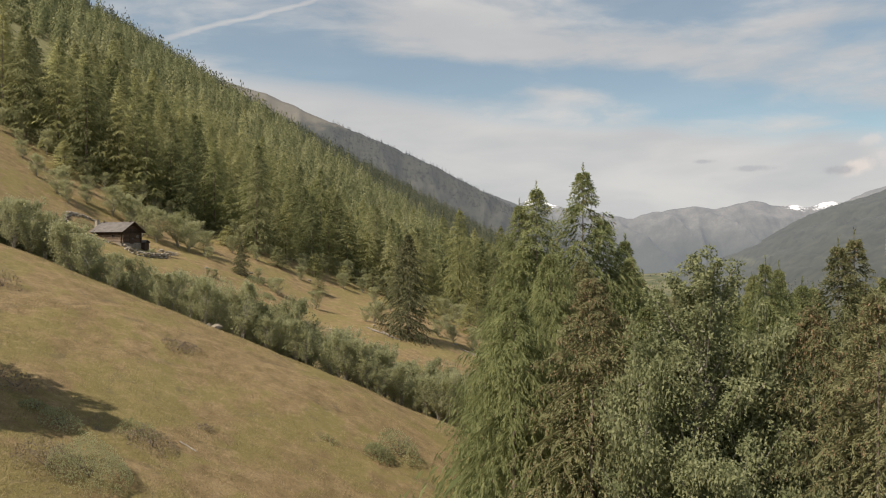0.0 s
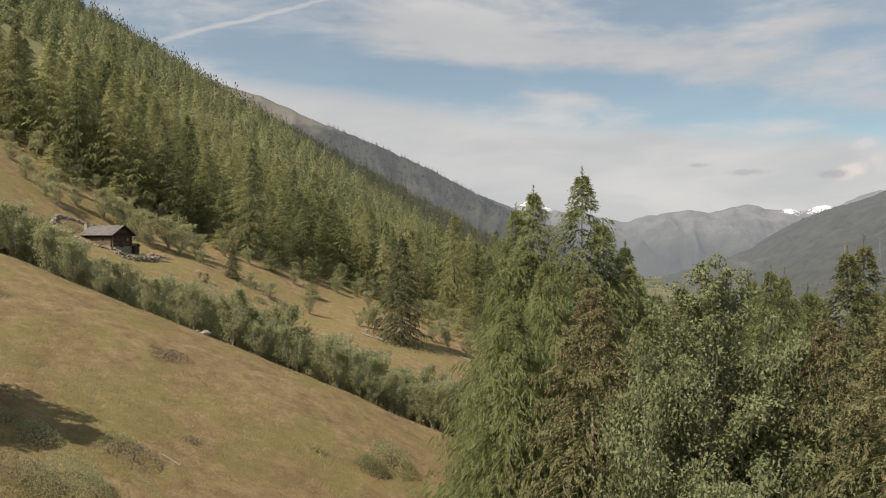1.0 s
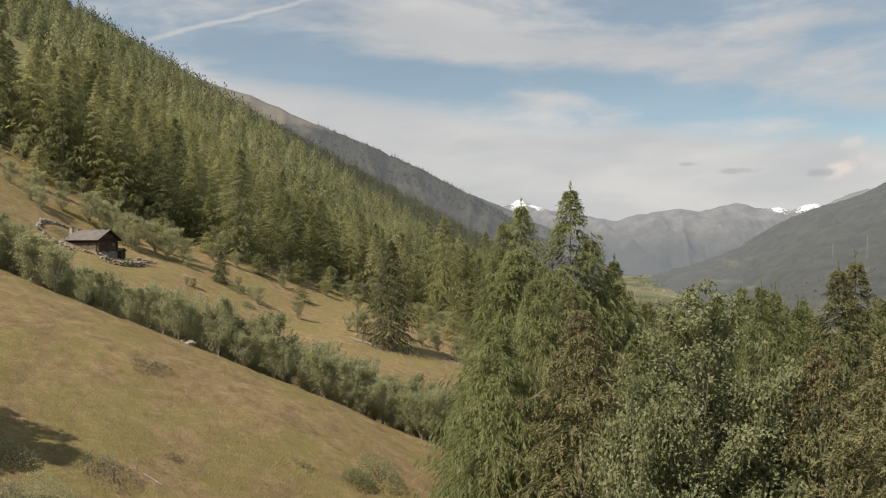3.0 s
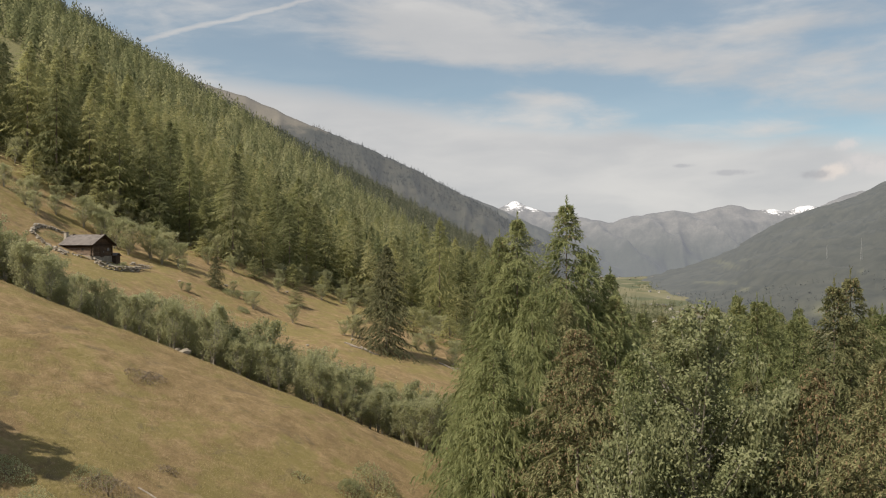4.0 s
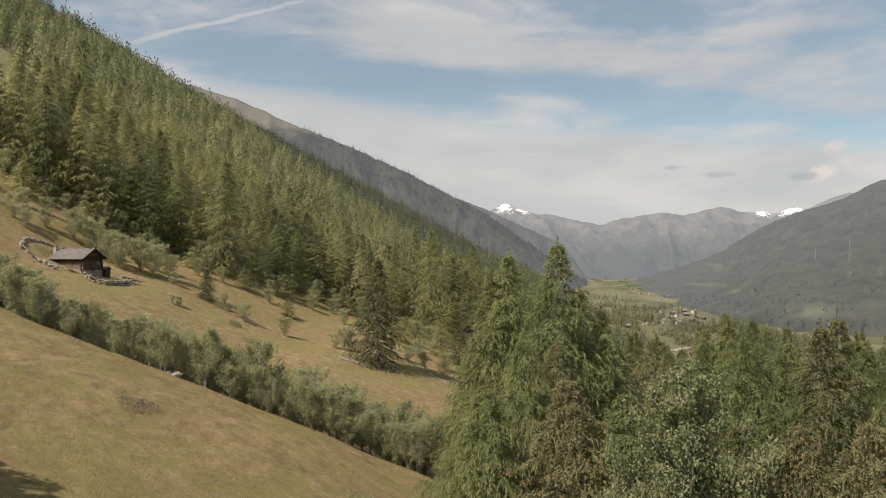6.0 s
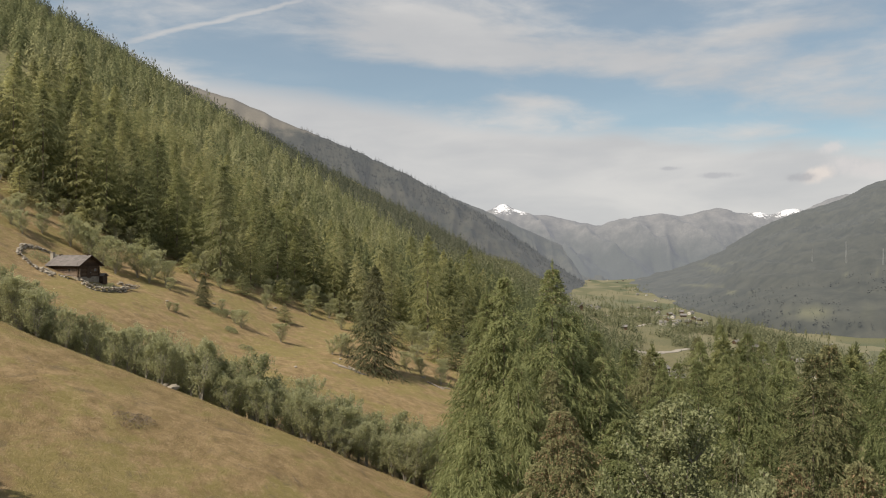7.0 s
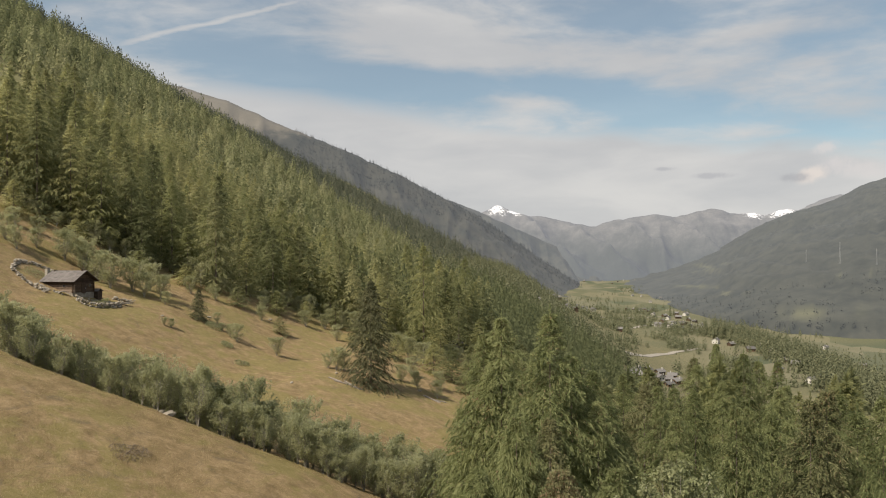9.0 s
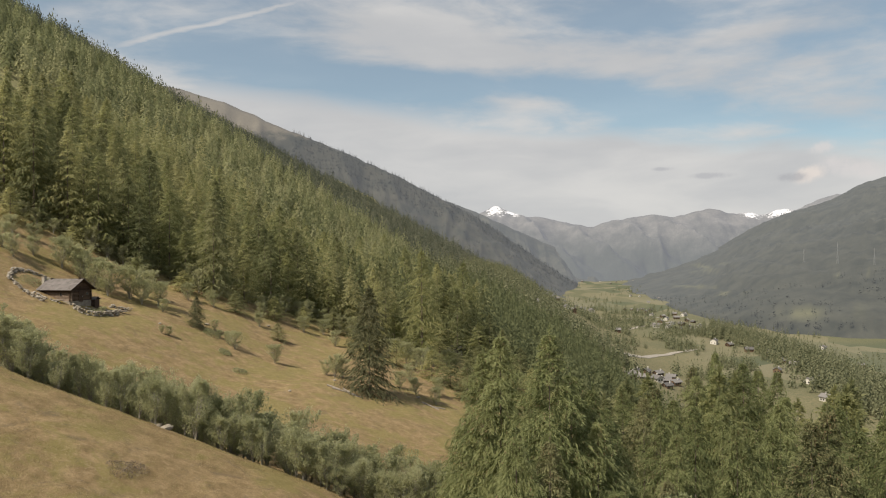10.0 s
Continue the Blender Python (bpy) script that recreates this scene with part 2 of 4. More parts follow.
    ob.parent = parent
    if label:
        tagged(ob, label)
    return ob


def part(name, bm, mat, parent=None, label=""):
    me = bpy.data.meshes.new(name)
    bm.normal_update()
    bm.to_mesh(me)
    bm.free()
    me.materials.append(mat)
    ob = new(name, me)
    ob.parent = parent
    if label:
        tagged(ob, label)
    return ob


def thing(name, x, y, z=None, label="", category="", group="", kind="", rz=0.0):
    ob = new(name)
    ob.empty_display_size = 0.3
    ob.matrix_basis = pose(x, y, float(ground(x, y)) if z is None else z, 0, 0, rz)
    return tagged(ob, label, category, group, kind)


def tube(path, radii, sides=7):
    """Verts and quads of a tapered tube along points."""
    path = np.asarray(path, float)
    V, F = [], []
    for i, p in enumerate(path):
        t = path[min(i + 1, len(path) - 1)] - path[max(i - 1, 0)]
        t = t / (np.linalg.norm(t) + 1e-9)
        a = np.cross(t, (0.31, 0.95, 0.05)); a /= np.linalg.norm(a) + 1e-9
        b = np.cross(t, a)
        for j in range(sides):
            g = 2 * math.pi * j / sides
            V.append(p + radii[i] * (math.cos(g) * a + math.sin(g) * b))
    for i in range(len(path) - 1):
        for j in range(sides):
            k = (j + 1) % sides
            F.append((i * sides + j, i * sides + k, (i + 1) * sides + k, (i + 1) * sides + j))
    return np.array(V), np.array(F)


def kites(pos, direc, length, width, rng, roll=None):
    """Small pointed blades: two triangles each, from pos along direc."""
    n = len(pos)
    direc = direc / (np.linalg.norm(direc, axis=1, keepdims=True) + 1e-9)
    rnd = rng.normal(size=(n, 3)) if roll is None else roll
    side = np.cross(direc, rnd)
    side /= np.linalg.norm(side, axis=1, keepdims=True) + 1e-9
    L, W = np.broadcast_to(length, n)[:, None], np.broadcast_to(width, n)[:, None]
    bend = np.cross(side, direc) * L * 0.12
    V = np.stack([pos, pos + direc * L * 0.45 + side * W * 0.5 + bend, pos + direc * L, pos + direc * L * 0.45 - side * W * 0.5 + bend], 1).reshape(-1, 3)
    i = np.arange(n)[:, None] * 4
    F = np.concatenate([i + [[0, 1, 2]], i + [[0, 2, 3]]], 0)
    return V, F


def blades(pos, direc, length, width, normal):
    """Thin pointed triangles, for needle sprays."""
    n = len(pos)
    direc = direc / (np.linalg.norm(direc, axis=1, keepdims=True) + 1e-9)
    side = np.cross(direc, normal)
    side /= np.linalg.norm(side, axis=1, keepdims=True) + 1e-9
    L, W = np.broadcast_to(length, n)[:, None], np.broadcast_to(width, n)[:, None]
    V = np.stack([pos - side * W * .5, pos + side * W * .5, pos + direc * L], 1).reshape(-1, 3)
    return V, np.arange(n * 3).reshape(n, 3)


def fine_crown(rng, h, r, base, boughs, twigs, per, length, width, droop, hang, irregular=.16, steep=.52, core=.10):
    """Boughs that carry side twigs, and needle sprays hung along the twigs, so that dark gaps stay between the boughs."""
    t = (np.arange(boughs) + rng.random(boughs)) / boughs
    t = 1 - (1 - t) ** 1.4
    z0 = h * (base + (.985 - base) * t)
    az = np.arange(boughs) * 2.399 + rng.normal(0, .35, boughs)
    L = np.maximum(.14, r * np.tanh(steep * (h - z0 + .10) / r) * (1 + rng.normal(0, irregular, boughs)).clip(.5, 1.4))
    rise = .38 * t ** 3 - .05
    ca, sa = np.cos(az), np.sin(az)

    def along(b, s):
        o = L[b] * s
        return np.stack([ca[b] * o, sa[b] * o, z0[b] + o * rise[b] - droop * L[b] * s ** 1.6 + .3 * droop * L[b] * s ** 4], 1)

    b = np.repeat(np.arange(boughs), twigs)
    j = np.tile(np.arange(twigs), boughs)
    s = .14 + .86 * (j + rng.random(len(j))) / twigs
    sgn = np.where(j % 2 == 0, -1.0, 1.0)
    sgn[j == twigs - 1] *= .15
    p = along(b, s) + rng.normal(0, .02, (len(b), 3)) * L[b][:, None]
    l2 = (.30 * L[b] * (1.1 - s) + .08 * L[b] + .16) * rng.uniform(.65, 1.25, len(b))
    d2 = np.stack([ca[b] * .75 - sa[b] * sgn * .8, sa[b] * .75 + ca[b] * sgn * .8, rise[b] * .8 - hang * (.4 + s)], 1) + rng.normal(0, .17, (len(b), 3))
    d2 /= np.linalg.norm(d2, axis=1, keepdims=True)
    # inner foliage, mostly hidden behind the sprays
    V1, F1 = kites(p, d2 + [0, 0, -.35], l2 * .9, core * L[b] * (1.15 - s) + .03, rng, np.array([0, 0, .8]) + rng.normal(0, .4, (len(b), 3)) + np.stack([ca[b], sa[b], 0 * ca[b]], 1) * .7)
    n = boughs * twigs * per
    w = l2 + .30
    i = rng.choice(len(b), size=n, p=w / w.sum())
    v = rng.random(n) ** .8
    q = p[i] + d2[i] * (l2[i] * v)[:, None]
    q[:, 2] -= .22 * l2[i] * v ** 2 + np.abs(rng.normal(0, 1, n)) * hang * .22
    k = np.clip(L[b[i]] / 1.4, .55, 1.0)
    q += rng.normal(0, .2, (n, 3)) * (length * k)[:, None]
    bi = b[i]
    d = d2[i] * .9 + rng.normal(0, .30, (n, 3))
    d[:, 2] += -hang * 1.5 * (1 - t[bi] ** 3) + .35 * t[bi] ** 8
    nrm = np.stack([ca[bi] * .7, sa[bi] * .7, np.full(n, .75)], 1) + rng.normal(0, .45, (n, 3))
    V2, F2 = blades(q, d, length * rng.uniform(.6, 1.4, n) * k ** .5, width * rng.uniform(.7, 1.3, n), nrm)
    m = 60
    q3 = np.stack([rng.normal(0, .02, m), rng.normal(0, .02, m), h * (1.005 - .06 * rng.random(m))], 1)
    d3 = np.concatenate([rng.normal(0, .45, (m, 2)), np.full((m, 1), .8)], 1)
    V3, F3 = blades(q3, d3, np.minimum(length * 1.1, .04 * h), width * 1.1, rng.normal(0, 1, (m, 3)))
    k1, k2 = len(V1), len(V1) + len(V2)
    return np.concatenate([V1, V2, V3]), np.concatenate([F1, F2 + k1, F3 + k2]), q


def conifer(name, seed, h, r, base, boughs, twigs, per, length, width, droop, hang, mat, cones=0, label="", group="", irregular=.16, cone=.14, steep=.52, core=.10):
    rng = np.random.default_rng(seed)
    root = tagged(new(name), label, "tree", group)
    V, F, pos = fine_crown(rng, h, r, base, boughs, twigs, per, length, width, droop, hang, irregular, steep, core)
    tri_object("crown", V, F, mat, root)
    zs = np.linspace(-0.6, h * 0.97, 9)
    f = np.clip(zs / h, 0, 1)
    TV, TF = tube(np.stack([zs * 0, zs * 0, zs], 1), (0.010 * h * (1 - f) ** 1.2 + 0.008), 7)
    tri_object("trunk", TV, TF, MAT["bark"], root, smooth_shade=True)
    if cones:
        p = pos[rng.choice(np.flatnonzero(pos[:, 2] > h * 0.45), cones)] + rng.normal(0, .05, (cones, 3))
        V, F = kites(p, rng.normal(0, .25, (cones, 3)) + [0, 0, -1], cone * rng.uniform(.7, 1.3, cones), cone * .42, rng)
        tagged(tri_object("cone_load", V, F, MAT["cone"], root, "many brown hanging cones"), kind="stuff")
    return root


def simple_conifer(seed, sprays, h=19.0, r=3.4):
    """A distant tree: sprays spread over a ragged cone, with a pointed tip."""
    g = np.random.default_rng(seed)
    t = 1 - np.sqrt((np.arange(sprays) + g.random(sprays)) / sprays)
    z = h * (.05 + .92 * t)
    az = np.arange(sprays) * 2.399 + g.normal(0, .4, sprays)
    L = np.maximum(.4, r * np.tanh(.55 * (h - z) / r) * g.uniform(.7, 1.15, sprays))
    s = g.uniform(.35, .85, sprays)
    ca, sa = np.cos(az), np.sin(az)
    pos = np.stack([ca * L * s, sa * L * s, z + .25 * L * (1 - s)], 1)
    d = np.stack([ca * .6, sa * .6, g.normal(-.85, .2, sprays)], 1) + g.normal(0, .18, (sprays, 3))
    size = math.sqrt(60.0 / sprays)
    V, F = blades(pos, d, (.32 * L + .55) * (.45 + .55 * size), (.30 * L + .6) * size, np.stack([ca * .85, sa * .85, 0 * az + .6], 1) + g.normal(0, .14, (sprays, 3)))
    q = np.array([[0, 0, h * .88], [0, 0, h * .88]])
    V2, F2 = kites(q, np.array([[.02, 0, 1], [0, .02, 1.0]]), h * .12, .7, g, np.array([[1, 0, 0], [0, 1, 0.0]]))
    return np.concatenate([V, V2]), np.concatenate([F, F2 + len(V)])


def broadleaf(name, seed, h, r, trunks, leaves, size, mat, bark, label="", group="", category="tree", low=0.25, spread=0.55, fullness=26, upright=0.0, stem=1.0):
    """Several stems with limbs; leaf blades gather in clumps round the limb ends."""
    rng = np.random.default_rng(seed)
    root = tagged(new(name), label, category, group)
    TV, TF, n0, ends = [], [], 0, []
    for k in range(trunks):
        a = rng.random() * 6.283
        lean = r * spread * (rng.random() * 0.6 + 0.3) * (0 if trunks == 1 else 1)
        top = np.array([math.cos(a) * lean, math.sin(a) * lean, h * rng.uniform(0.83, 0.92)])
        f = np.linspace(0, 1, 6)[:, None]
        path = f ** 1.3 * top * [1, 1, 0] + f * top * [0, 0, 1] - (1 - f) * [[0, 0, 0.3]] + rng.normal(0, 0.01 * h, (6, 3)) * (f > 0.1)
        V, F = tube(path, (0.006 * h + 0.01) * (1.05 - f[:, 0]) / math.sqrt(trunks) * 1.3 * stem, 6)
        TV.append(V); TF.append(F + n0); n0 += len(V)
        limbs = max(5, int(fullness / trunks))
        for j in range(limbs):
            g = rng.uniform(low, 0.97)
            i = min(4, int(g * 5)); q = g * 5 - i
            p0 = path[i] * (1 - q) + path[i + 1] * q
            b = rng.random() * 6.283
            shape = math.sin(math.pi * min(1, (g - low) / (1 - low) * 0.72 + 0.26)) ** 0.8
            ln = r * shape * rng.uniform(0.55, 1.0)
            p1 = p0 + np.array([math.cos(b) * ln, math.sin(b) * ln, ln * (rng.uniform(0.25, 0.75) + upright)])
            mid = (p0 + p1) / 2 + [0, 0, -0.08 * ln]
            V, F = tube([p0, mid, p1], [0.0022 * h + .006, 0.0015 * h + .004, 0.0006 * h + .002], 4)
            TV.append(V); TF.append(F + n0); n0 += len(V)
            for e in (0.45, 0.75, 1.0):
                ends.append((*(p0 * (1 - e) + p1 * e), 0.16 + 0.30 * ln * 0.55))
        for g in (.86, .93, 1.0):
            ends.append((*(path[4] * (1 - (g - .8) * 5) + path[5] * (g - .8) * 5), .2 + .22 * r * (1.15 - g) * 2))
    tri_object("trunk", np.concatenate(TV), np.concatenate(TF), bark, root, smooth_shade=True)
    ends = np.array(ends)
    e = ends[rng.integers(0, len(ends), leaves)]
    dirs = rng.normal(size=(leaves, 3)); dirs /= np.linalg.norm(dirs, axis=1, keepdims=True)
    pos = e[:, :3] + dirs * (e[:, 3] * rng.random(leaves) ** 0.4)[:, None] * [1.15, 1.15, 0.8]
    pos[:, 2] = np.maximum(pos[:, 2], 0.1)
    V, F = blades(pos, dirs * .5 + rng.normal(0, .8, (leaves, 3)) + [0, 0, -.3], size * rng.uniform(.8, 1.5, leaves), size * 1.1, dirs * .6 + [0, 0, .8] + rng.normal(0, .4, (leaves, 3)))
    tri_object("crown", V, F, mat, root)
    return root


def plant(src, x, y, scale=1.0, rz=0.0, dz=-0.15, tall=1.0):
    """A copy of a tree or bush standing on the land."""
    o = copy_thing(src, pose(x, y, float(ground(x, y)) + dz, 0, 0, rz))
    o.scale = (scale, scale, scale * tall)
    return o


def remove(ob):
    for o in (*ob.children_recursive, ob):
        bpy.data.objects.remove(o)


# ---- ground: one sheet to the horizon ----
def forest_mask(x, y):
    """How far a place lies inside the wood (0 to 1)."""
    u = x - 0.145 * y
    edge = np.interp(x, [-400, -95, -75, -60, -45, -30, -18, -8, 2, 15, 40], [165, 172, 176, 186, 190, 206, 212, 196, 186, 205, 330])
    inside = sstep(-3, 3, y - edge - 8 * vnoise(x / 14, y / 14, 4))
    return inside * sstep(10, -14, u - 18 * vnoise(x / 60, y / 60, 8) + 75 * sstep(240, 480, y))


def make_ground():
    az = np.radians(np.concatenate([np.arange(-44, 44, 0.36), np.arange(44, 316, 4.0)]))
    rad = np.concatenate([[0.0], 4.0 * 1.0235 ** np.arange(0, 304)])
    rad = rad[rad < 4750]
    A, R = np.meshgrid(az, rad)
    X, Y = np.sin(A) * R, np.cos(A) * R
    Z = ground(X, Y)
    m, n = X.shape
    idx = np.arange(m * n).reshape(m, n)
    q = np.stack([idx[:-1], np.roll(idx, -1, 1)[:-1], np.roll(idx, -1, 1)[1:], idx[1:]], -1).reshape(-1, 4)
    mt = bpy.data.materials.new("land")
    mt.use_nodes = True
    nt = mt.node_tree
    nt.nodes.clear()
    tc = N(nt, "TexCoord").outputs["Object"]
    big = N(nt, "TexNoise", Vector=tc, Scale=0.07, Detail=4.0, Roughness=.6).outputs["Fac"]
    mid = N(nt, "TexNoise", Vector=tc, Scale=0.55, Detail=5.0, Roughness=.65).outputs["Fac"]
    fine = N(nt, "TexNoise", Vector=tc, Scale=6.0, Detail=5.0, Roughness=.7).outputs["Fac"]
    tint = N(nt, "TexNoise", Vector=tc, Scale=0.27, Detail=6.0, Roughness=.7, Distortion=.6).outputs["Fac"]
    spot = N(nt, "TexNoise", Vector=tc, Scale=0.32, Detail=7.0, Roughness=.75, Distortion=1.2).outputs["Fac"]
    straw = N(nt, "ValToRGB", Fac=mid, stops=[(.3, (.165, .120, .063)), (.5, (.245, .177, .096)), (.7, (.33, .25, .147))]).outputs[0]
    green = N(nt, "ValToRGB", Fac=fine, stops=[(.3, (.155, .142, .048)), (.7, (.265, .232, .09))]).outputs[0]
    f = smooth(nt, math_(nt, "ADD", math_(nt, "MULTIPLY", big, .45), math_(nt, "MULTIPLY", tint, .55)), .46, .55)
    c = mix(nt, math_(nt, "MULTIPLY", f, .68), straw, green)
    c = mix(nt, math_(nt, "MULTIPLY", smooth(nt, mid, .55, .75), .35), c, (.29, .19, .09))
    c = mix(nt, math_(nt, "MULTIPLY", smooth(nt, fine, .45, .7), .5), c, (.12, .095, .055))
    clod = N(nt, "TexNoise", Vector=tc, Scale=1.7, Detail=6.0, Roughness=.75, Distortion=.8).outputs["Fac"]
    c = mix(nt, math_(nt, "MULTIPLY", smooth(nt, clod, .52, .64), .4), c, (.36, .28, .175))
    c = mix(nt, math_(nt, "MULTIPLY", smooth(nt, clod, .47, .36), .4), c, (.12, .10, .05))
    c = mix(nt, math_(nt, "MULTIPLY", smooth(nt, spot, .55, .66), .55), c, (.125, .10, .072))
    wood = N(nt, "Attribute", name_of="wood").outputs["Fac"]
    lush = N(nt, "Attribute", name_of="lush").outputs["Fac"]
    slope = N(nt, "Attribute", name_of="slope").outputs["Fac"]
    pm = N(nt, "Mapping", i0=tc)
    pm.inputs["Scale"].default_value = (1.3, .55, 0)
    pm.inputs["Rotation"].default_value = (0, 0, .5)
    plot = N(nt, "TexVoronoi", Vector=pm.outputs[0], Scale=.013).outputs["Color"]
    c = mix(nt, slope, c, mix(nt, smooth(nt, spot, .35, .65), (.105, .108, .06), (.195, .172, .105)))
    # valley plots greyed: distance haze put into the field colours
    c = mix(nt, lush, c, mix(nt, smooth(nt, plot, .3, .7), (.085, .097, .062), (.165, .157, .107)))
    c = mix(nt, wood, c, mix(nt, mid, (.15, .15, .075), (.24, .22, .12)))
    b = N(nt, "BsdfPrincipled", Base_Color=c, Roughness=.95)
    b.inputs["Specular IOR Level"].default_value = .1
    nt.links.new(N(nt, "Bump", Height=fine, Strength=.7, Distance=.3).outputs[0], b.inputs["Normal"])
    nt.links.new(b.outputs[0], N(nt, "OutputMaterial").inputs[0])
    ob = tri_object("ground", np.stack([X, Y, Z], -1).reshape(-1, 3), q[:, ::-1], mt, smooth_shade=True)
    for nm, val in (("wood", forest_mask(X, Y)), ("slope", np.maximum(sstep(-20, 20, X - .145 * Y) * sstep(180, 260, Y), sstep(1300, 1600, Y))),
                    ("lush", np.maximum(sstep(130, 230, X - .145 * Y + 60 * vnoise(X / 50, Y / 50, 7)) * sstep(600, 900, np.hypot(X, Y)), sstep(1500, 1900, Y)) * (.55 + .45 * sstep(-.15, .15, fbm(X, Y, 260, 3, 12))))):
        at = ob.data.attributes.new(nm, "FLOAT", "POINT")
        at.data.foreach_set("value", val.astype(np.float32).ravel())
    tagged(ob, "dry straw-coloured alpine meadow falling to a green valley floor", "ground", kind="structure")


make_ground()


# ---- distant mountains ----
SURF = {}


def haze_rock(name, lo, hi, glow, scale, bare=0.0, wooded=0.0):
    m = bpy.data.materials.new(name)
    m.use_nodes = True
    nt = m.node_tree
    nt.nodes.clear()
    tc = N(nt, "TexCoord").outputs["Object"]
    a = N(nt, "TexNoise", Vector=tc, Scale=scale, Detail=7.0, Roughness=.65).outputs["Fac"]
    c = N(nt, "ValToRGB", Fac=a, stops=[(.35, lo), (.65, hi)]).outputs[0]
    snow = N(nt, "Attribute", name_of="snow").outputs["Fac"]
    fine = N(nt, "TexNoise", Vector=tc, Scale=scale * 9, Detail=5.0, Roughness=.7).outputs["Fac"]
    c = mix(nt, smooth(nt, fine, .35, .7), mix(nt, .35, c, (.03, .035, .03)), c)
    field = N(nt, "Attribute", name_of="field").outputs["Fac"]
    c = mix(nt, field, c, mix(nt, fine, (.105, .108, .055), (.15, .145, .08)))
    if wooded:
        zz = N(nt, "SeparateXYZ", i0=tc).outputs[2]
        c = mix(nt, smooth(nt, math_(nt, "ADD", zz, math_(nt, "MULTIPLY", a, 200.0)), wooded + 260, wooded - 60), c, mix(nt, fine, (.018, .022, .016), (.04, .045, .03)))
    if bare:
        zz = N(nt, "SeparateXYZ", i0=tc).outputs[2]
        c = mix(nt, smooth(nt, math_(nt, "ADD", zz, math_(nt, "MULTIPLY", a, 160.0)), bare, bare + 60), c, mix(nt, fine, (.075, .068, .05), (.145, .128, .10)))
    flakes = smooth(nt, math_(nt, "ADD", snow, math_(nt, "MULTIPLY", math_(nt, "SUBTRACT", fine, .5), 4.0)), .4, .8)
    c = mix(nt, math_(nt, "MULTIPLY", flakes, smooth(nt, snow, .05, .3)), c, (.62, .63, .66))
    # air haze put into the surface as a bluish glow, stronger with depth
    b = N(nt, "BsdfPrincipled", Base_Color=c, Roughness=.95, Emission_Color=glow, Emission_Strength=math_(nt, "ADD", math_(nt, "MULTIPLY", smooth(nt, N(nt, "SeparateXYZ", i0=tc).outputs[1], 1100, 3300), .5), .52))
    nt.links.new(b.outputs[0], N(nt, "OutputMaterial").inputs[0])
    return m


def mountain(name, line, y0, y1, foot, mat, label, rough=60, snow_at=(), fields=(), bow=1.15):
    """A relief whose crest follows line, pairs of (bearing x/y, height/y) at depth y1, its foot at depth y0."""
    bx = np.linspace(line[0][0], line[-1][0], 330)
    ks = np.exp(-np.linspace(-2, 2, 13) ** 2)
    cz = np.interp(bx, [p[0] for p in line], [p[1] for p in line])
    cz = np.convolve(np.pad(cz, 6, mode="edge"), ks / ks.sum(), "valid") * .65 + cz * .35 + .0012 * fbm(bx * y1, bx * 0, 45, 3, 4)
    rows = np.linspace(0, 1, 46)
    if not np.isscalar(y0):
        y0 = np.interp(bx, [p[0] for p in y0], [p[1] for p in y0])[None, :]
    B, Tt = np.meshgrid(bx, rows)
    Y = y0 + (y1 - y0) * Tt
    X = B * Y
    top = cz[None, :] * y1 + 12
    Z = foot + (top - foot) * Tt ** bow
    rid = 1 - 2.4 * np.abs(vnoise(X / (rough * 4) + Y / 900, Y / 1500, 2)) + .5 * (1 - 2.4 * np.abs(vnoise(X / (rough * 1.6) - Y / 500, Y / 700, 5)))
    gul = ((rid - .6) * rough * 1.5 + fbm(X, Y * .25, rough * 6, 5, 2) * rough + .3 * rough * (.5 - 2 * np.abs(vnoise(X / (rough * .34) - Z / 140, Y / 180, 11))) + .35 * rough * (.5 - 2 * np.abs(vnoise(X / (rough * .7) + Z / 90, Y / 260, 8)))) * np.sin(math.pi * np.clip(Tt, 0, 1)) ** .7 * np.clip((top - foot) / 260, 0, 1)
    Z = Z + gul + fbm(X, Y, rough, 4, 3) * rough * .12
    if bow < 1:
        Z[0] -= 60
    back = np.stack([X[-1] * 1.0, Y[-1] + 60, Z[-1] - 300], -1)
    P = np.concatenate([np.stack([X, Y, Z], -1).reshape(-1, 3), back])
    n = len(bx)
    m = len(rows) + 1
    idx = np.arange(m * n).reshape(m, n)
    q = np.stack([idx[:-1, :-1], idx[:-1, 1:], idx[1:, 1:], idx[1:, :-1]], -1).reshape(-1, 4)
    ob = tri_object(name, P, q, mat, smooth_shade=True)
    SURF[name] = (X, Y, Z)
    at = ob.data.attributes.new("field", "FLOAT", "POINT")
    fl = np.zeros(len(P))
    for b0, h0, wb, wh, amount in fields:
        hy = (foot + (top - foot) * Tt ** bow - 20) / Y + .005 * fbm(X, Y * .5, 260, 3, 7)
        k = np.exp(-((B - b0) / wb) ** 2 - ((hy - h0) / wh) ** 2)
        fl[:m * n - n] = np.maximum(fl[:m * n - n], amount * sstep(.2, .75, k).ravel())
    at.data.foreach_set("value", fl.astype(np.float32))
    at = ob.data.attributes.new("snow", "FLOAT", "POINT")
    s = np.zeros(len(P))
    for bx0, wd, dep in snow_at:
        rel = (top - Z) / 100.0
        k = np.exp(-((B - bx0) / wd) ** 2) * sstep(dep, dep * .4, rel + .25 * fbm(X, Z * 2, 40, 4, 6))
        s[:m * n - n] = np.maximum(s[:m * n - n], k.ravel())
    at.data.foreach_set("value", s.astype(np.float32))
    return tagged(ob, label, "mountain", kind="structure")



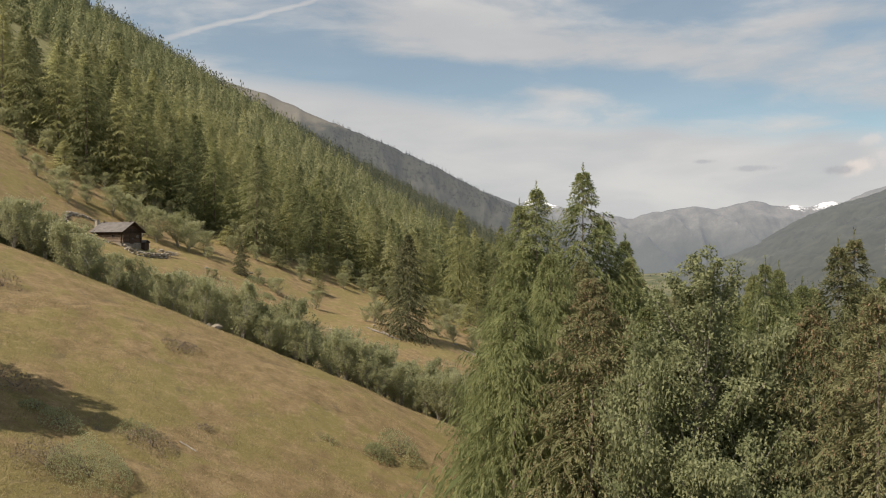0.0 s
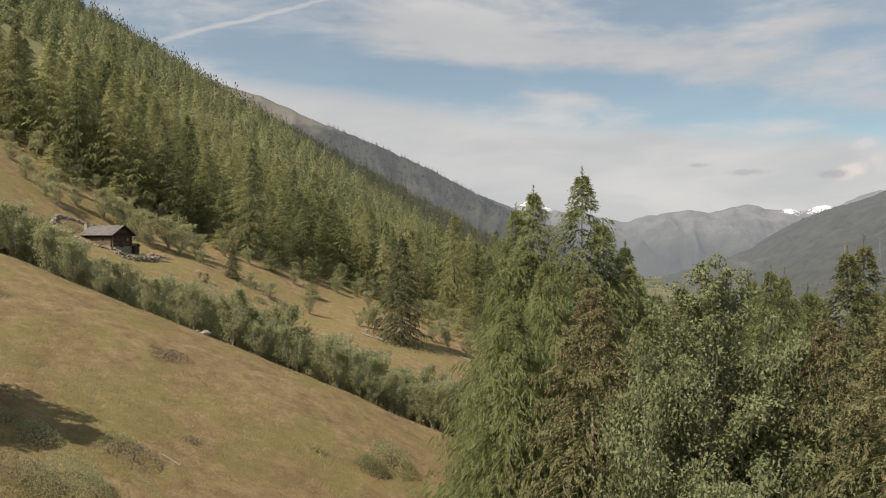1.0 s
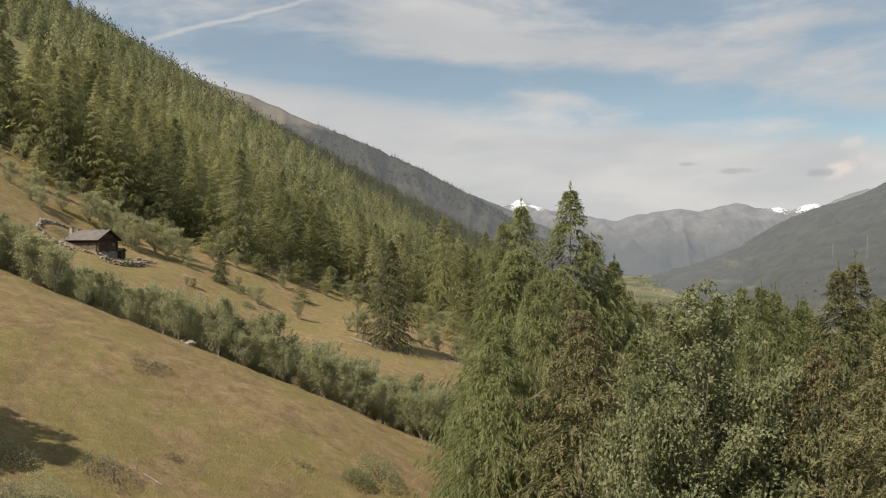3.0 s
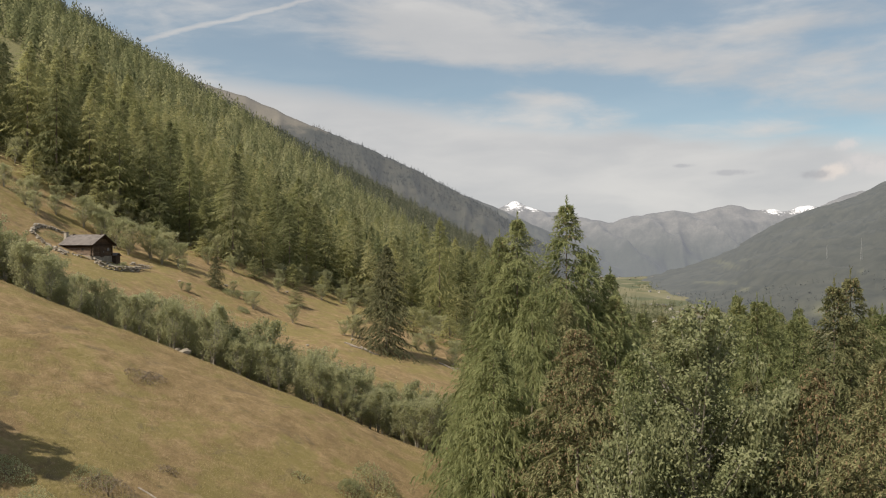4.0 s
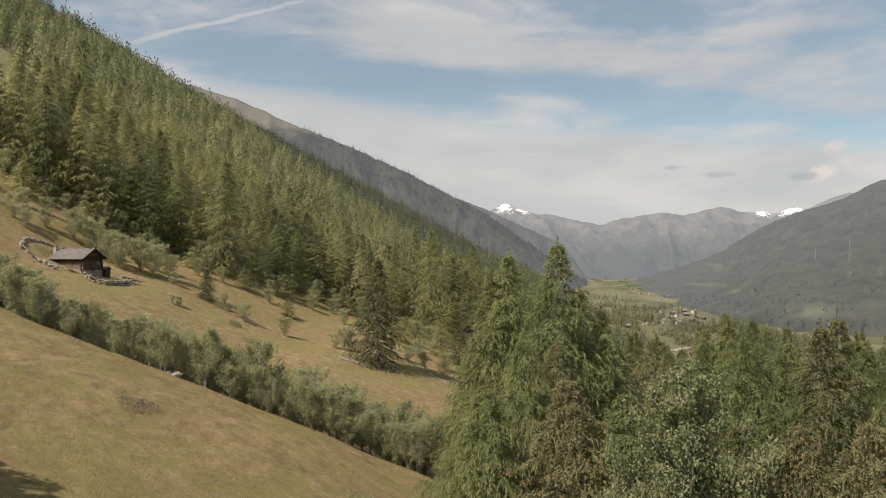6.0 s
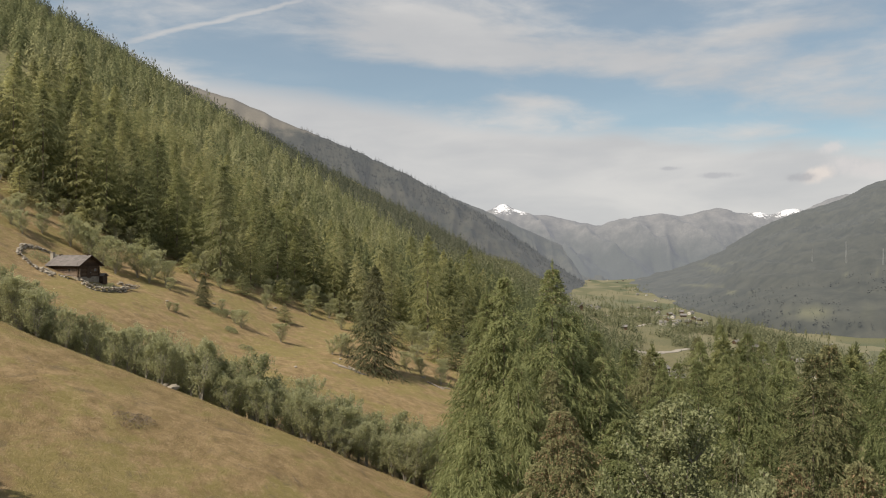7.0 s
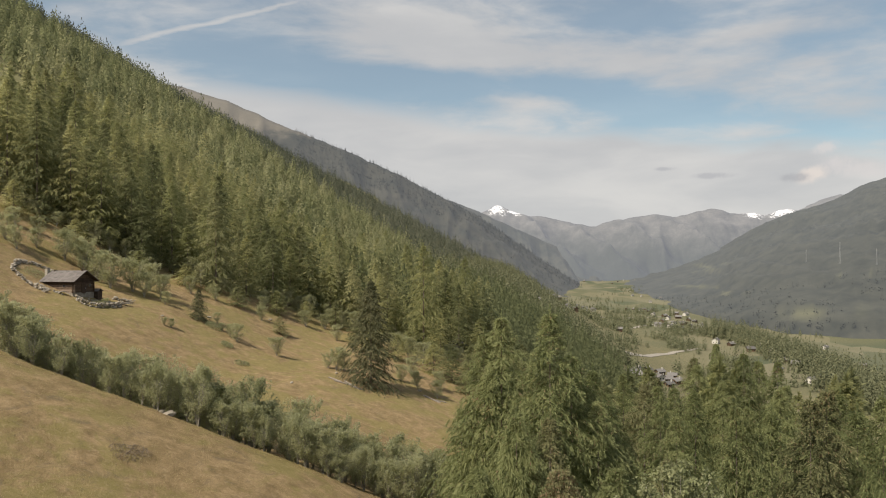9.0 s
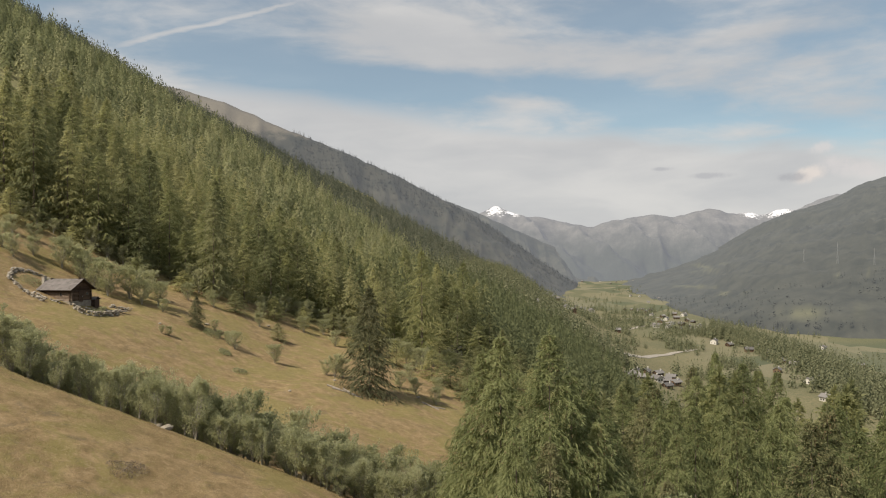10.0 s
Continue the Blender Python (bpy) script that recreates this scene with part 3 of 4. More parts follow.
END_LINE = [(0.0, -.02), (0.045, 0.01), (0.09, 0.055), (0.103, 0.061), (0.117, 0.07), (0.127, 0.066), (0.146, 0.055), (0.18, 0.052), (0.218, 0.044), (0.249, 0.038),
            (0.258, 0.044), (0.287, 0.05), (0.324, 0.056), (0.364, 0.053), (0.407, 0.064), (0.441, 0.056), (0.465, 0.058), (0.479, 0.053),
            (0.511, 0.064), (0.523, 0.059), (0.558, 0.076), (0.598, 0.083), (0.652, 0.095), (0.757, 0.119), (1.0, .1)]
RIGHT_LINE = [(0.2, -.037), (0.24, -0.034), (0.27, -.031), (0.30, -.028), (0.33, -0.021), (0.365, -.012), (0.402, 0.002), (0.48, 0.045), (0.519, 0.058), (0.574, 0.074), (0.614, 0.095), (0.652, 0.107),
              (0.717, 0.119), (0.837, 0.135), (1.6, .16)]
FLANK_FOOT = [(.2, 4200), (.24, 4100), (.28, 3300), (.327, 2480), (.36, 2150), (.41, 1820), (.51, 1490), (.6, 1400), (1.6, 1280)]
LEFT_LINE = [(-.6, .25), (-0.382, 0.24), (-.295, .222), (-.237, .205), (-.163, .1725), (-.09, .143), (-.015, .110), (.044, .078), (.082, .059), (.12, .035), (.157, .009),
             (.195, -.017), (.218, -.031), (.248, -.053), (.302, -.085)]
SPUR_LINE = [(-.02, .09), (.029, .0795), (.059, .073), (.097, .0575), (.135, .040), (.172, .024), (.21, .006), (.241, -.0135), (.267, -.029), (.294, -.042), (.34, -.06)]
mountain("backdrop_valley_head", END_LINE, 3900, 4700, -160, haze_rock("hazy_far_rock", (.075, .075, .07), (.14, .135, .125), (.104, .113, .138), .009, wooded=120.0),
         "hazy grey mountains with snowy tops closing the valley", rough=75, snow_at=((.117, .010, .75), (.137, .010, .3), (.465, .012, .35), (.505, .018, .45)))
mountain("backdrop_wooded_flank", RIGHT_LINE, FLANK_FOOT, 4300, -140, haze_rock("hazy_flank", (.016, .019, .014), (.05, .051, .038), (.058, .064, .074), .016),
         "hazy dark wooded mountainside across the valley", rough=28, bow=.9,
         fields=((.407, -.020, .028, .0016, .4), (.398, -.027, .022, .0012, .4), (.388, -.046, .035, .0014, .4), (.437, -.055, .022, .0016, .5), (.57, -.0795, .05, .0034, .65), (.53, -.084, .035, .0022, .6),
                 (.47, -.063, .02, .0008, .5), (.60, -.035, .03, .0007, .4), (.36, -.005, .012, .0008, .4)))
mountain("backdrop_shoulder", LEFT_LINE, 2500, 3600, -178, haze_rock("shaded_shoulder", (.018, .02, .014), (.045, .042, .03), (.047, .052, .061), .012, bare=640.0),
         "hazy dark wooded mountain shoulder with a bare brown top", rough=50)


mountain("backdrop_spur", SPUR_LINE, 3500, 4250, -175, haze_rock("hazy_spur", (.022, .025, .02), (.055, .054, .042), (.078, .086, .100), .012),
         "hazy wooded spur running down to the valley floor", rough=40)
# the far conifers share these glowing materials, so haze is in their colour too
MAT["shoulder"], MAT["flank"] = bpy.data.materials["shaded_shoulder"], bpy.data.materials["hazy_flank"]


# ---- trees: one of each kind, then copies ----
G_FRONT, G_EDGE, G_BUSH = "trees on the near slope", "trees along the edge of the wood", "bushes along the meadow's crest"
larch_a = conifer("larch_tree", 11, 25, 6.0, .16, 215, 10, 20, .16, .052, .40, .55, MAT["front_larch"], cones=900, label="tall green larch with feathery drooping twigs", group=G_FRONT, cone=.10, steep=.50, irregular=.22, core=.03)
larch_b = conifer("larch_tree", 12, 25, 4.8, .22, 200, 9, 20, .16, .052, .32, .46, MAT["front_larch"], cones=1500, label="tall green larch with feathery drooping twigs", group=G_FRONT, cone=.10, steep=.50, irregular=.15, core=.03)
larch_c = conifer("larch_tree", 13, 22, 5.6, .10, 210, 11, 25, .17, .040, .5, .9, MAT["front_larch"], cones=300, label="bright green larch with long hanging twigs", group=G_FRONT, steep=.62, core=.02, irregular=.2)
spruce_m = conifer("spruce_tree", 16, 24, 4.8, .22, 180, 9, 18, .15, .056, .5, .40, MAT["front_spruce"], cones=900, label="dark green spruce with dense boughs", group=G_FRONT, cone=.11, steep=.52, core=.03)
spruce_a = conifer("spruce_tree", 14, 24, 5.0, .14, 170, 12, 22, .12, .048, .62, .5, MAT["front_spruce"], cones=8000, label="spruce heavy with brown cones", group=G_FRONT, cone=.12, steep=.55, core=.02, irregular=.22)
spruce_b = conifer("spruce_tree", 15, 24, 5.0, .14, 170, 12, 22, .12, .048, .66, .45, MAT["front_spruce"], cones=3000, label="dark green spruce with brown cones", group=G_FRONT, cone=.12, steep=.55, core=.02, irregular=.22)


def top_at(src, h, x, y, top, wide=1.0, rz=0.0):
    """A copy whose tip reaches the height top."""
    g = float(ground(x, y))
    k = (top - g) / h
    o = copy_thing(src, pose(x, y, g - .1, 0, 0, rz))
    o.scale = (wide * k ** .5, wide * k ** .5, k)
    return o


top_at(larch_a, 25, 5.0, 45.5, 16.1, 1.0, 10)
top_at(larch_b, 25, 4.0, 45.9, 15.1, .8, 50)
top_at(larch_b, 25, 7.0, 40.8, 16.7, .95, 80)
top_at(larch_b, 25, 8.7, 43.4, 14.1, .9, 210)
top_at(larch_b, 25, 10.4, 45.3, 12.9, .85, 300)
top_at(larch_c, 22, 2.6, 34.0, 10.4, 1.05, 30)
top_at(larch_c, 22, 4.6, 36.5, 12.2, .9, 190)
top_at(spruce_a, 24, 5.6, 31.0, 11.2, 1.05, 140)
top_at(spruce_a, 24, 12.6, 26.3, 10.4, .9, 60)
top_at(spruce_b, 24, 13.6, 24.0, 11.0, .95, 20)
top_at(larch_b, 25, 17.2, 41.2, 11.6, .75, 200)
top_at(larch_a, 25, 18.3, 42.0, 11.3, .7, 300)
top_at(spruce_m, 24, 19.4, 37.7, 12.6, .85, 120)
top_at(spruce_m, 24, 20.5, 38.2, 13.0, .85, 250)
top_at(larch_a, 25, 22.4, 36.6, 12.9, .7, 170)
MID_TREES = [(16, 47, 9.8, 1), (21.5, 46, 10.2, 0), (27, 50, 10.0, 1), (31, 55, 9.5, 0), (14, 56, 9.6, 0), (19, 63, 9.0, 2), (26, 64, 9.0, 0),
             (34, 62, 8.5, 1), (10, 60, 10.5, 1), (13, 40, 9, 2), (24, 34, 8.5, 1), (29, 42, 10.5, 2), (36, 50, 9.5, 2), (40, 58, 8.5, 0), (9.5, 37, 9.5, 1), (1.6, 41, 6.0, 0),
             (3.0, 51, 9.5, 1), (25, 43, 10.8, 0), (21, 57, 9.4, 1), (33, 47, 9.5, 0), (12, 48, 10.4, 0), (6.5, 54, 12, 0), (17, 53, 9.4, 1), (28, 58, 9.4, 0),
             (6.4, 37.5, 11.8, 2), (9.6, 41, 11.9, 1), (14.2, 35, 8.4, 2), (16.4, 36.6, 9.2, 1), (20.9, 65.5, 8.4, 1), (28.1, 75.1, 8.8, 0), (36.1, 89.7, 9.2, 0), (36.3, 82.7, 8.9, 1),
             (32, 86, 8.0, 2), (38.6, 79.7, 8.4, 1), (34.5, 69.8, 7.6, 0), (40, 87, 7.4, 1), (44, 76, 6.6, 0), (24, 70, 7.4, 1), (31, 78, 7.4, 0), (14.3, 60.7, 10.0, 2), (19.4, 70.5, 8.6, 1), (27, 84, 6.0, 2)]
for i, (x, y, top, k) in enumerate(MID_TREES):
    src, h = ((larch_a, 25), (larch_b, 25), (spruce_m, 24))[k]
    top_at(src, h, x, y, top, .80 + .09 * (i % 3), i * 77)
for i, (x, y, top, k) in enumerate([(17, 30, 7.5, 1), (20.5, 27, 7, 0), (14.5, 32, 8.2, 1), (9.2, 31.5, 8.6, 0), (16.2, 24.5, 7.0, 0)]):
    top_at((spruce_a, spruce_b)[k], 24, x, y, top, .85, i * 50)

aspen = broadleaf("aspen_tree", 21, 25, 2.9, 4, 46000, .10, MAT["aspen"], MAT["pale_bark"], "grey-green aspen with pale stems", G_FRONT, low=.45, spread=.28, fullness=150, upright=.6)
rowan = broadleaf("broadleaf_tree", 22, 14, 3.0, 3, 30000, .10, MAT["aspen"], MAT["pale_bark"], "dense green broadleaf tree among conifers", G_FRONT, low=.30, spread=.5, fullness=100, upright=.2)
top_at(aspen, 25, 9.0, 27.3, 14.6, .88, 40)
top_at(rowan, 14, 10.8, 26.8, 12.9, .62, 120)
top_at(rowan, 14, 7.2, 26.8, 11.9, .62, 220)
top_at(rowan, 14, 8.4, 24.2, 8.0, .7, 20)
top_at(rowan, 14, 6.0, 25.2, 4.6, .75, 300)
top_at(rowan, 14, 9.9, 22.6, 4.8, .7, 260)
top_at(rowan, 14, 11.4, 24.6, 7.4, .62, 170)
top_at(rowan, 14, 12.2, 22.4, 5.2, .6, 80)
for o in (larch_a, larch_b, spruce_m, larch_c, spruce_a, spruce_b, aspen, rowan):
    remove(o)

# bushes
bush_kinds = [broadleaf("alder_bush", 31 + k, 4.8, 1.9, 8, 3600, .115, MAT["alder"], MAT["pale_bark"],
                        "grey-green alder bush with many thin stems", G_BUSH, "bush", low=.15, spread=1.0, fullness=44, upright=.45, stem=2.2) for k in range(4)]
rng = np.random.default_rng(5)
for row, (dy, n, s0, s1) in enumerate(((2.0, 54, .5, .9), (6.0, 52, .65, 1.15), (10.5, 46, .7, 1.2), (15.5, 30, .6, 1.1))):
    for i in range(n):
        x = -58 + (64 + 4 * row) * (i + rng.uniform(-.4, .4)) / n
        y = float(np.interp(x, [-60, -40, -24, -10, 10], [71.6, 72.6, 71.4, 71.2, 71.0])) + 3.6 + dy + rng.uniform(-1.4, 1.4)
        plant(bush_kinds[rng.integers(4)], x, y, rng.uniform(s0, s1) * (1.0 + .14 * float(sstep(-30, -42, x))), rng.uniform(0, 360), -.1, rng.uniform(1.05, 1.55))
for x, y, s in [(-26.0, 148.6, .85), (-33.5, 148.2, .8), (-35, 149.6, .6), (-38.9, 155, .5), (-34.1, 176, .75), (-43, 138.6, .42), (-44.2, 138.2, .34), (-37, 151, .4),
                (-58, 149.8, 1.5), (-55.1, 153.5, 1.5), (-52.5, 152.5, 1.1), (-61.5, 151.5, 1.4), (-64.5, 154, 1.35), (-68.6, 154.4, 1.4), (-66, 157, 1.4), (-50.5, 156, 1.1), (-48.6, 152.8, .6), (-54, 160, 1.3), (-73, 152, .9),
                (-73.2, 145, 1.0), (-76, 146.4, 1.1), (-77.3, 161.2, .8), (-64.6, 140.6, .45), (-53.6, 136.2, .35), (-80, 158, .9), (-70.5, 161, .9), (-82, 150, 1.0), (-88, 156, .9),
                (-49, 172, .9), (-44, 174, .7), (-14.4, 146.4, 1.0), (-13.0, 148, .9), (-16, 147.5, .7), (1.2, 149.2, .8), (4.9, 146, .8), (-2, 152, .8), (-36, 186, .8), (-26, 190, .9), (-18, 186, .9), (-13, 172, .8), (0, 160, .9), (6, 155, .9), (-22, 196, .9), (-9, 164, .8)]:
    plant(bush_kinds[rng.integers(4)], x, y, s, rng.uniform(0, 360))
for i in range(46):
    x = -104 + 118 * (i + rng.uniform(-.4, .4)) / 46
    y = float(np.interp(x, [-400, -95, -75, -60, -45, -30, -18, -8, 2, 15, 40], [165, 172, 176, 186, 190, 206, 212, 196, 186, 205, 330])) - rng.uniform(0, 7)
    plant(bush_kinds[rng.integers(4)], x, y, rng.uniform(.6, 1.15), rng.uniform(0, 360), -.1, rng.uniform(.8, 1.3))
for o in bush_kinds:
    remove(o)

# edge of the wood
edge_kinds = [conifer("spruce_tree", 41, 19, 4.8, .03, 105, 8, 7, .5, .14, .42, .34, MAT["spruce"], label="green spruce with drooping boughs", group=G_EDGE, irregular=.22, steep=.52, core=.10),
              conifer("larch_tree", 42, 20, 4.8, .05, 96, 8, 7, .5, .14, .24, .34, MAT["larch"], label="yellow-green larch in the wood", group=G_EDGE, irregular=.28, steep=.56, core=.09),
              conifer("larch_tree", 43, 22, 5.4, .07, 100, 8, 7, .5, .14, .28, .38, MAT["larch"], label="yellow-green larch in the wood", group=G_EDGE, irregular=.30, steep=.58, core=.09),
              conifer("spruce_tree", 44, 21, 4.6, .03, 105, 8, 7, .5, .14, .36, .30, MAT["spruce"], label="dark spruce in the wood", group=G_EDGE, irregular=.2, steep=.48, core=.10)]
for x, y, top in [(30, 74, 9), (42, 72, 8), (22, 78, 7.5), (13, 72, 7), (36, 84, 7), (38, 66, 8.5), (47, 64, 8.5), (45, 80, 6), (17, 68, 8), (5, 64, 5), (28, 90, 6), (18, 92, 5), (52, 90, 4), (10, 84, 3), (38, 98, 3),
                  (24, 104, 2), (14, 110, 0), (32, 114, 1), (46, 108, 1), (58, 104, 0), (20, 124, -1), (9, 118, -3), (36, 130, -2), (50, 126, -2), (26, 140, -2), (62, 120, -3), (42, 148, -5), (60, 140, -6), (72, 110, -2)]:
    k = int(rng.integers(4))
    top_at(edge_kinds[k], (19, 20, 22, 21)[k], x, y, top, 1.05, x * 13)
lone = conifer("spruce_tree", 47, 20, 6.2, .02, 240, 9, 9, .34, .11, .42, .36, MAT["old_spruce"], label="lone dark spruce standing on the meadow", group=G_EDGE, steep=.52, core=.04, irregular=.2)
lone.matrix_basis = pose(-7.4, 139.6, 14.9 - 20.0, 0, 0, 30)
lone.scale = (1.06, 1.06, 1.0)
top_at(lone, 20, -41.7, 151.6, 13.0, .72, 70)
trees = []
for x, y, h, k in [(-46.5, 184, 24, 0), (-41.5, 194, 15, 1), (-36, 201, 19, 3), (-32.5, 207, 16, 1), (-28, 211, 17, 3), (-22.5, 214, 15, 2), (-59, 191, 21, 2), (-66, 183, 20, 0), (-71, 178, 22, 2),
                   (-77, 176, 24, 1), (-83, 173, 25, 0), (-90, 174, 26, 2), (-97, 173, 26, 0), (-54, 187, 13, 2), (-62.5, 180, 17, 3), (-50, 190, 20, 2), (-104, 176, 25, 1), (-87, 181, 27, 2)]:
    top_at(edge_kinds[k], (19, 20, 22, 21)[k], x, y, float(ground(x, y)) + h, 1.1, x * 31)
    trees.append((x, y))
count = 0
while count < 130:
    x, y = rng.uniform(-122, 60), rng.uniform(160, 275)
    if forest_mask(x, y) < .5 or any((x - a) ** 2 + (y - b) ** 2 < 22 for a, b in trees):
        continue
    trees.append((x, y))
    k = rng.choice(4, p=[.2, .35, .3, .15])
    plant(edge_kinds[k], x, y, rng.uniform(.7, 1.15) * (1 + .2 * float(sstep(-50, -110, x))), rng.uniform(0, 360), -.3, rng.uniform(.9, 1.15))
    count += 1
for x, y, h in [(-40, 178, 5), (-33, 189, 6), (-27, 198, 5), (-20, 203, 7), (-13, 190, 6), (-9, 183, 5), (-3, 176, 6), (5, 172, 7), (-52, 178, 5), (-60, 171, 6), (-72, 167, 6), (-84, 165, 7), (9, 168, 8), (14, 176, 9),
                (12, 160, 8), (18, 165, 9), (-29, 170, 4), (17, 186, 10), (22, 178, 11), (24, 195, 12), (8, 204, 11), (19, 207, 13), (26, 212, 14), (4, 214, 12), (11, 226, 15), (18, 224, 16), (-4, 206, 11), (1, 196, 9), (24, 226, 15), (30, 205, 12), (34, 190, 11), (29, 180, 10)]:
    k = int(rng.integers(4))
    top_at(edge_kinds[k], (19, 20, 22, 21)[k], x, y, float(ground(x, y)) + h, 1.25, x * 17)
for o in edge_kinds:
    remove(o)


# the wood farther off
def far_wood():
    rng = np.random.default_rng(8)
    def scatter(n, y0, y1, u0, u1, boughs, name):
        V, F, T, k = [], [], [], 0
        tmpl = [simple_conifer(60 + i, boughs, 19, ((4.6, 3.8, 4.2, 5.2) if boughs > 30 else (3.8, 3.1, 3.4, 4.2))[i]) for i in range(4)]
        if boughs > 110:
            tmpl = [fine_crown(np.random.default_rng(60 + i), 19, (4.8, 4.2, 4.6, 5.2)[i], .04, 60, 6, 6, .46, .17, (.4, .28, .32, .36)[i], .32, .24, .55, .10)[:2] for i in range(4)]
        pts = []
        while len(pts) < n:
            m = n * 3
            y = y0 * (y1 / y0) ** rng.random(m)
            u = rng.uniform(u0, u1, m)
            x = u + .145 * y
            ok = (np.abs(x / y + .12) < .56) & (forest_mask(x, y) > .5) & (u > -640)
            pts += list(zip(x[ok], y[ok]))
        P = np.array(pts[:n])
        Zg = ground(P[:, 0], P[:, 1])
        high = sstep(60, 230, Zg + 40 * vnoise(P[:, 0] / 60, P[:, 1] / 90, 13))
        for i in range(n):
            tv, tf = tmpl[i % 4]
            a, s = rng.random() * 6.283, rng.uniform(.5, 1.12) * (1.25 if rng.random() < .12 else 1.0)
            c, d = math.cos(a) * s ** .8, math.sin(a) * s ** .8
            V.append(np.stack([tv[:, 0] * c - tv[:, 1] * d + P[i, 0], tv[:, 0] * d + tv[:, 1] * c + P[i, 1], tv[:, 2] * s + Zg[i] - .5], 1))
            F.append(tf + k)
            T.append(np.full(len(tv), float(np.clip(rng.normal(.60, .26) - .42 * high[i], 0, 1)), np.float32))
            k += len(tv)
        # the farthest bands take the needles greyed by painted haze
        ob = tri_object(name, np.concatenate(V), np.concatenate(F), MAT["far_haze" if y0 > 600 else "far_mid" if y0 > 300 else "far_green"])
        ob.data.attributes.new("tone", "FLOAT", "POINT").data.foreach_set("value", np.concatenate(T))
        tagged(ob, "dense larch and spruce wood on the steep flank", "forest", kind="stuff")
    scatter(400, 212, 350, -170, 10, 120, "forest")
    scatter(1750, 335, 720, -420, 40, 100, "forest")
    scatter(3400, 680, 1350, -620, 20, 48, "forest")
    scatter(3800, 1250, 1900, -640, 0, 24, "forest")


far_wood()

# trees of the open slope, the belt above the river and the far shoulder
def scattered(name, pts, boughs, label, size=1.0, mat="far_green"):
    rng = np.random.default_rng(len(pts))
    V, F, k = [], [], 0
    tm = [simple_conifer(80 + i, boughs, 19, (4.4, 3.6, 4.0, 5.2)[i]) for i in range(4)]
    for i, (x, y, z) in enumerate(pts):
        tv, tf = tm[i % 4]
        a, s = rng.random() * 6.283, rng.uniform(.5, 1.1) * size
        c, d = math.cos(a) * s, math.sin(a) * s
        V.append(np.stack([tv[:, 0] * c - tv[:, 1] * d + x, tv[:, 0] * d + tv[:, 1] * c + y, tv[:, 2] * s + z - .4], 1))
        F.append(tf + k)
        k += len(tv)
    return tagged(tri_object(name, np.concatenate(V), np.concatenate(F), MAT[mat]), label, "trees", kind="stuff")


def open_slope():
    rng = np.random.default_rng(9)
    y = 225 * (1700 / 225) ** rng.random(16000)
    u = rng.uniform(-70, 330, 16000)
    x = u + .145 * y
    dens = vnoise(x / 38, y / 60, 3) + .5 * vnoise(x / 16, y / 20, 5) + .34 * sstep(110, -20, u) - .10
    ok = (dens > .08 + .14 * sstep(700, 300, y)) & (np.abs(x / y - .2) < .55)
    x, y = x[ok][:4200], y[ok][:4200]
    pts = list(zip(x, y, ground(x, y)))
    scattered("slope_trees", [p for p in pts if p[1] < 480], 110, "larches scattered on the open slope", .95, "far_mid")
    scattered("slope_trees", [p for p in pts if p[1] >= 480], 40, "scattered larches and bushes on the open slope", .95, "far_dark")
    # belt above the river
    L = np.array([(421, 1072), (440, 1020), (430, 928), (417, 832), (396, 740), (362, 630), (345, 555), (340, 500), (335, 430)], float)
    t = rng.random(1150) * (len(L) - 1)
    i = t.astype(int)
    p = L[i] + (L[i + 1] - L[i]) * (t - i)[:, None] + rng.normal(0, 1, (1150, 2)) * [14, 12] + [22, 20]
    scattered("river_belt", list(zip(p[:, 0], p[:, 1], ground(p[:, 0], p[:, 1]))), 60, "belt of conifers along the edge above the river", 1.3, "far_dark")
    # valley floor groves
    y = rng.uniform(1000, 3300, 6000)
    x = .145 * y + rng.uniform(150, 1100, 6000)
    ok = (vnoise(x / 130, y / 220, 6) + .4 * vnoise(x / 40, y / 60, 2) > .17)
    x, y = x[ok][:1500], y[ok][:1500]
    scattered("valley_groves", list(zip(x, y, ground(x, y))), 20, "groves of trees on the valley floor", .8, "far_dark")
    X, Y, Z = SURF["backdrop_shoulder"]
    r, c = rng.integers(7, 46, 3400), rng.integers(0, X.shape[1], 3400)
    ok = (Z[r, c] < 600 + 30 * rng.normal(size=3400)) & (X[r, c] / Y[r, c] > -.26)
    r, c = np.concatenate([r[ok], rng.integers(36, 46, 1700)]), np.concatenate([c[ok], rng.integers(int(X.shape[1] * .50), int(X.shape[1] * .92), 1700)])
    jx = rng.normal(0, 5, len(r))
    scattered("shoulder_wood", list(zip(X[r, c] + jx, Y[r, c] - 2, Z[r, c] + jx * -.25 - rng.uniform(2, 9, len(r)))), 16, "hazy dark conifer wood on the far shoulder", 1.1, "shoulder")
    X, Y, Z = SURF["backdrop_wooded_flank"]
    r, c = rng.integers(1, 7, 2500), rng.integers(0, X.shape[1], 2500)
    ok = (X[r, c] / Y[r, c] > .25) & (X[r, c] / Y[r, c] < .75) & (vnoise(X[r, c] / 160, Y[r, c] / 160, 4) > -.22)
    r, c = r[ok], c[ok]
    scattered("flank_wood", list(zip(X[r, c] + rng.normal(0, 9, len(r)), Y[r, c] + rng.normal(0, 12, len(r)), Z[r, c] - 9)), 9, "hazy dark conifer wood on the far flank", 1.1, "flank")



open_slope()


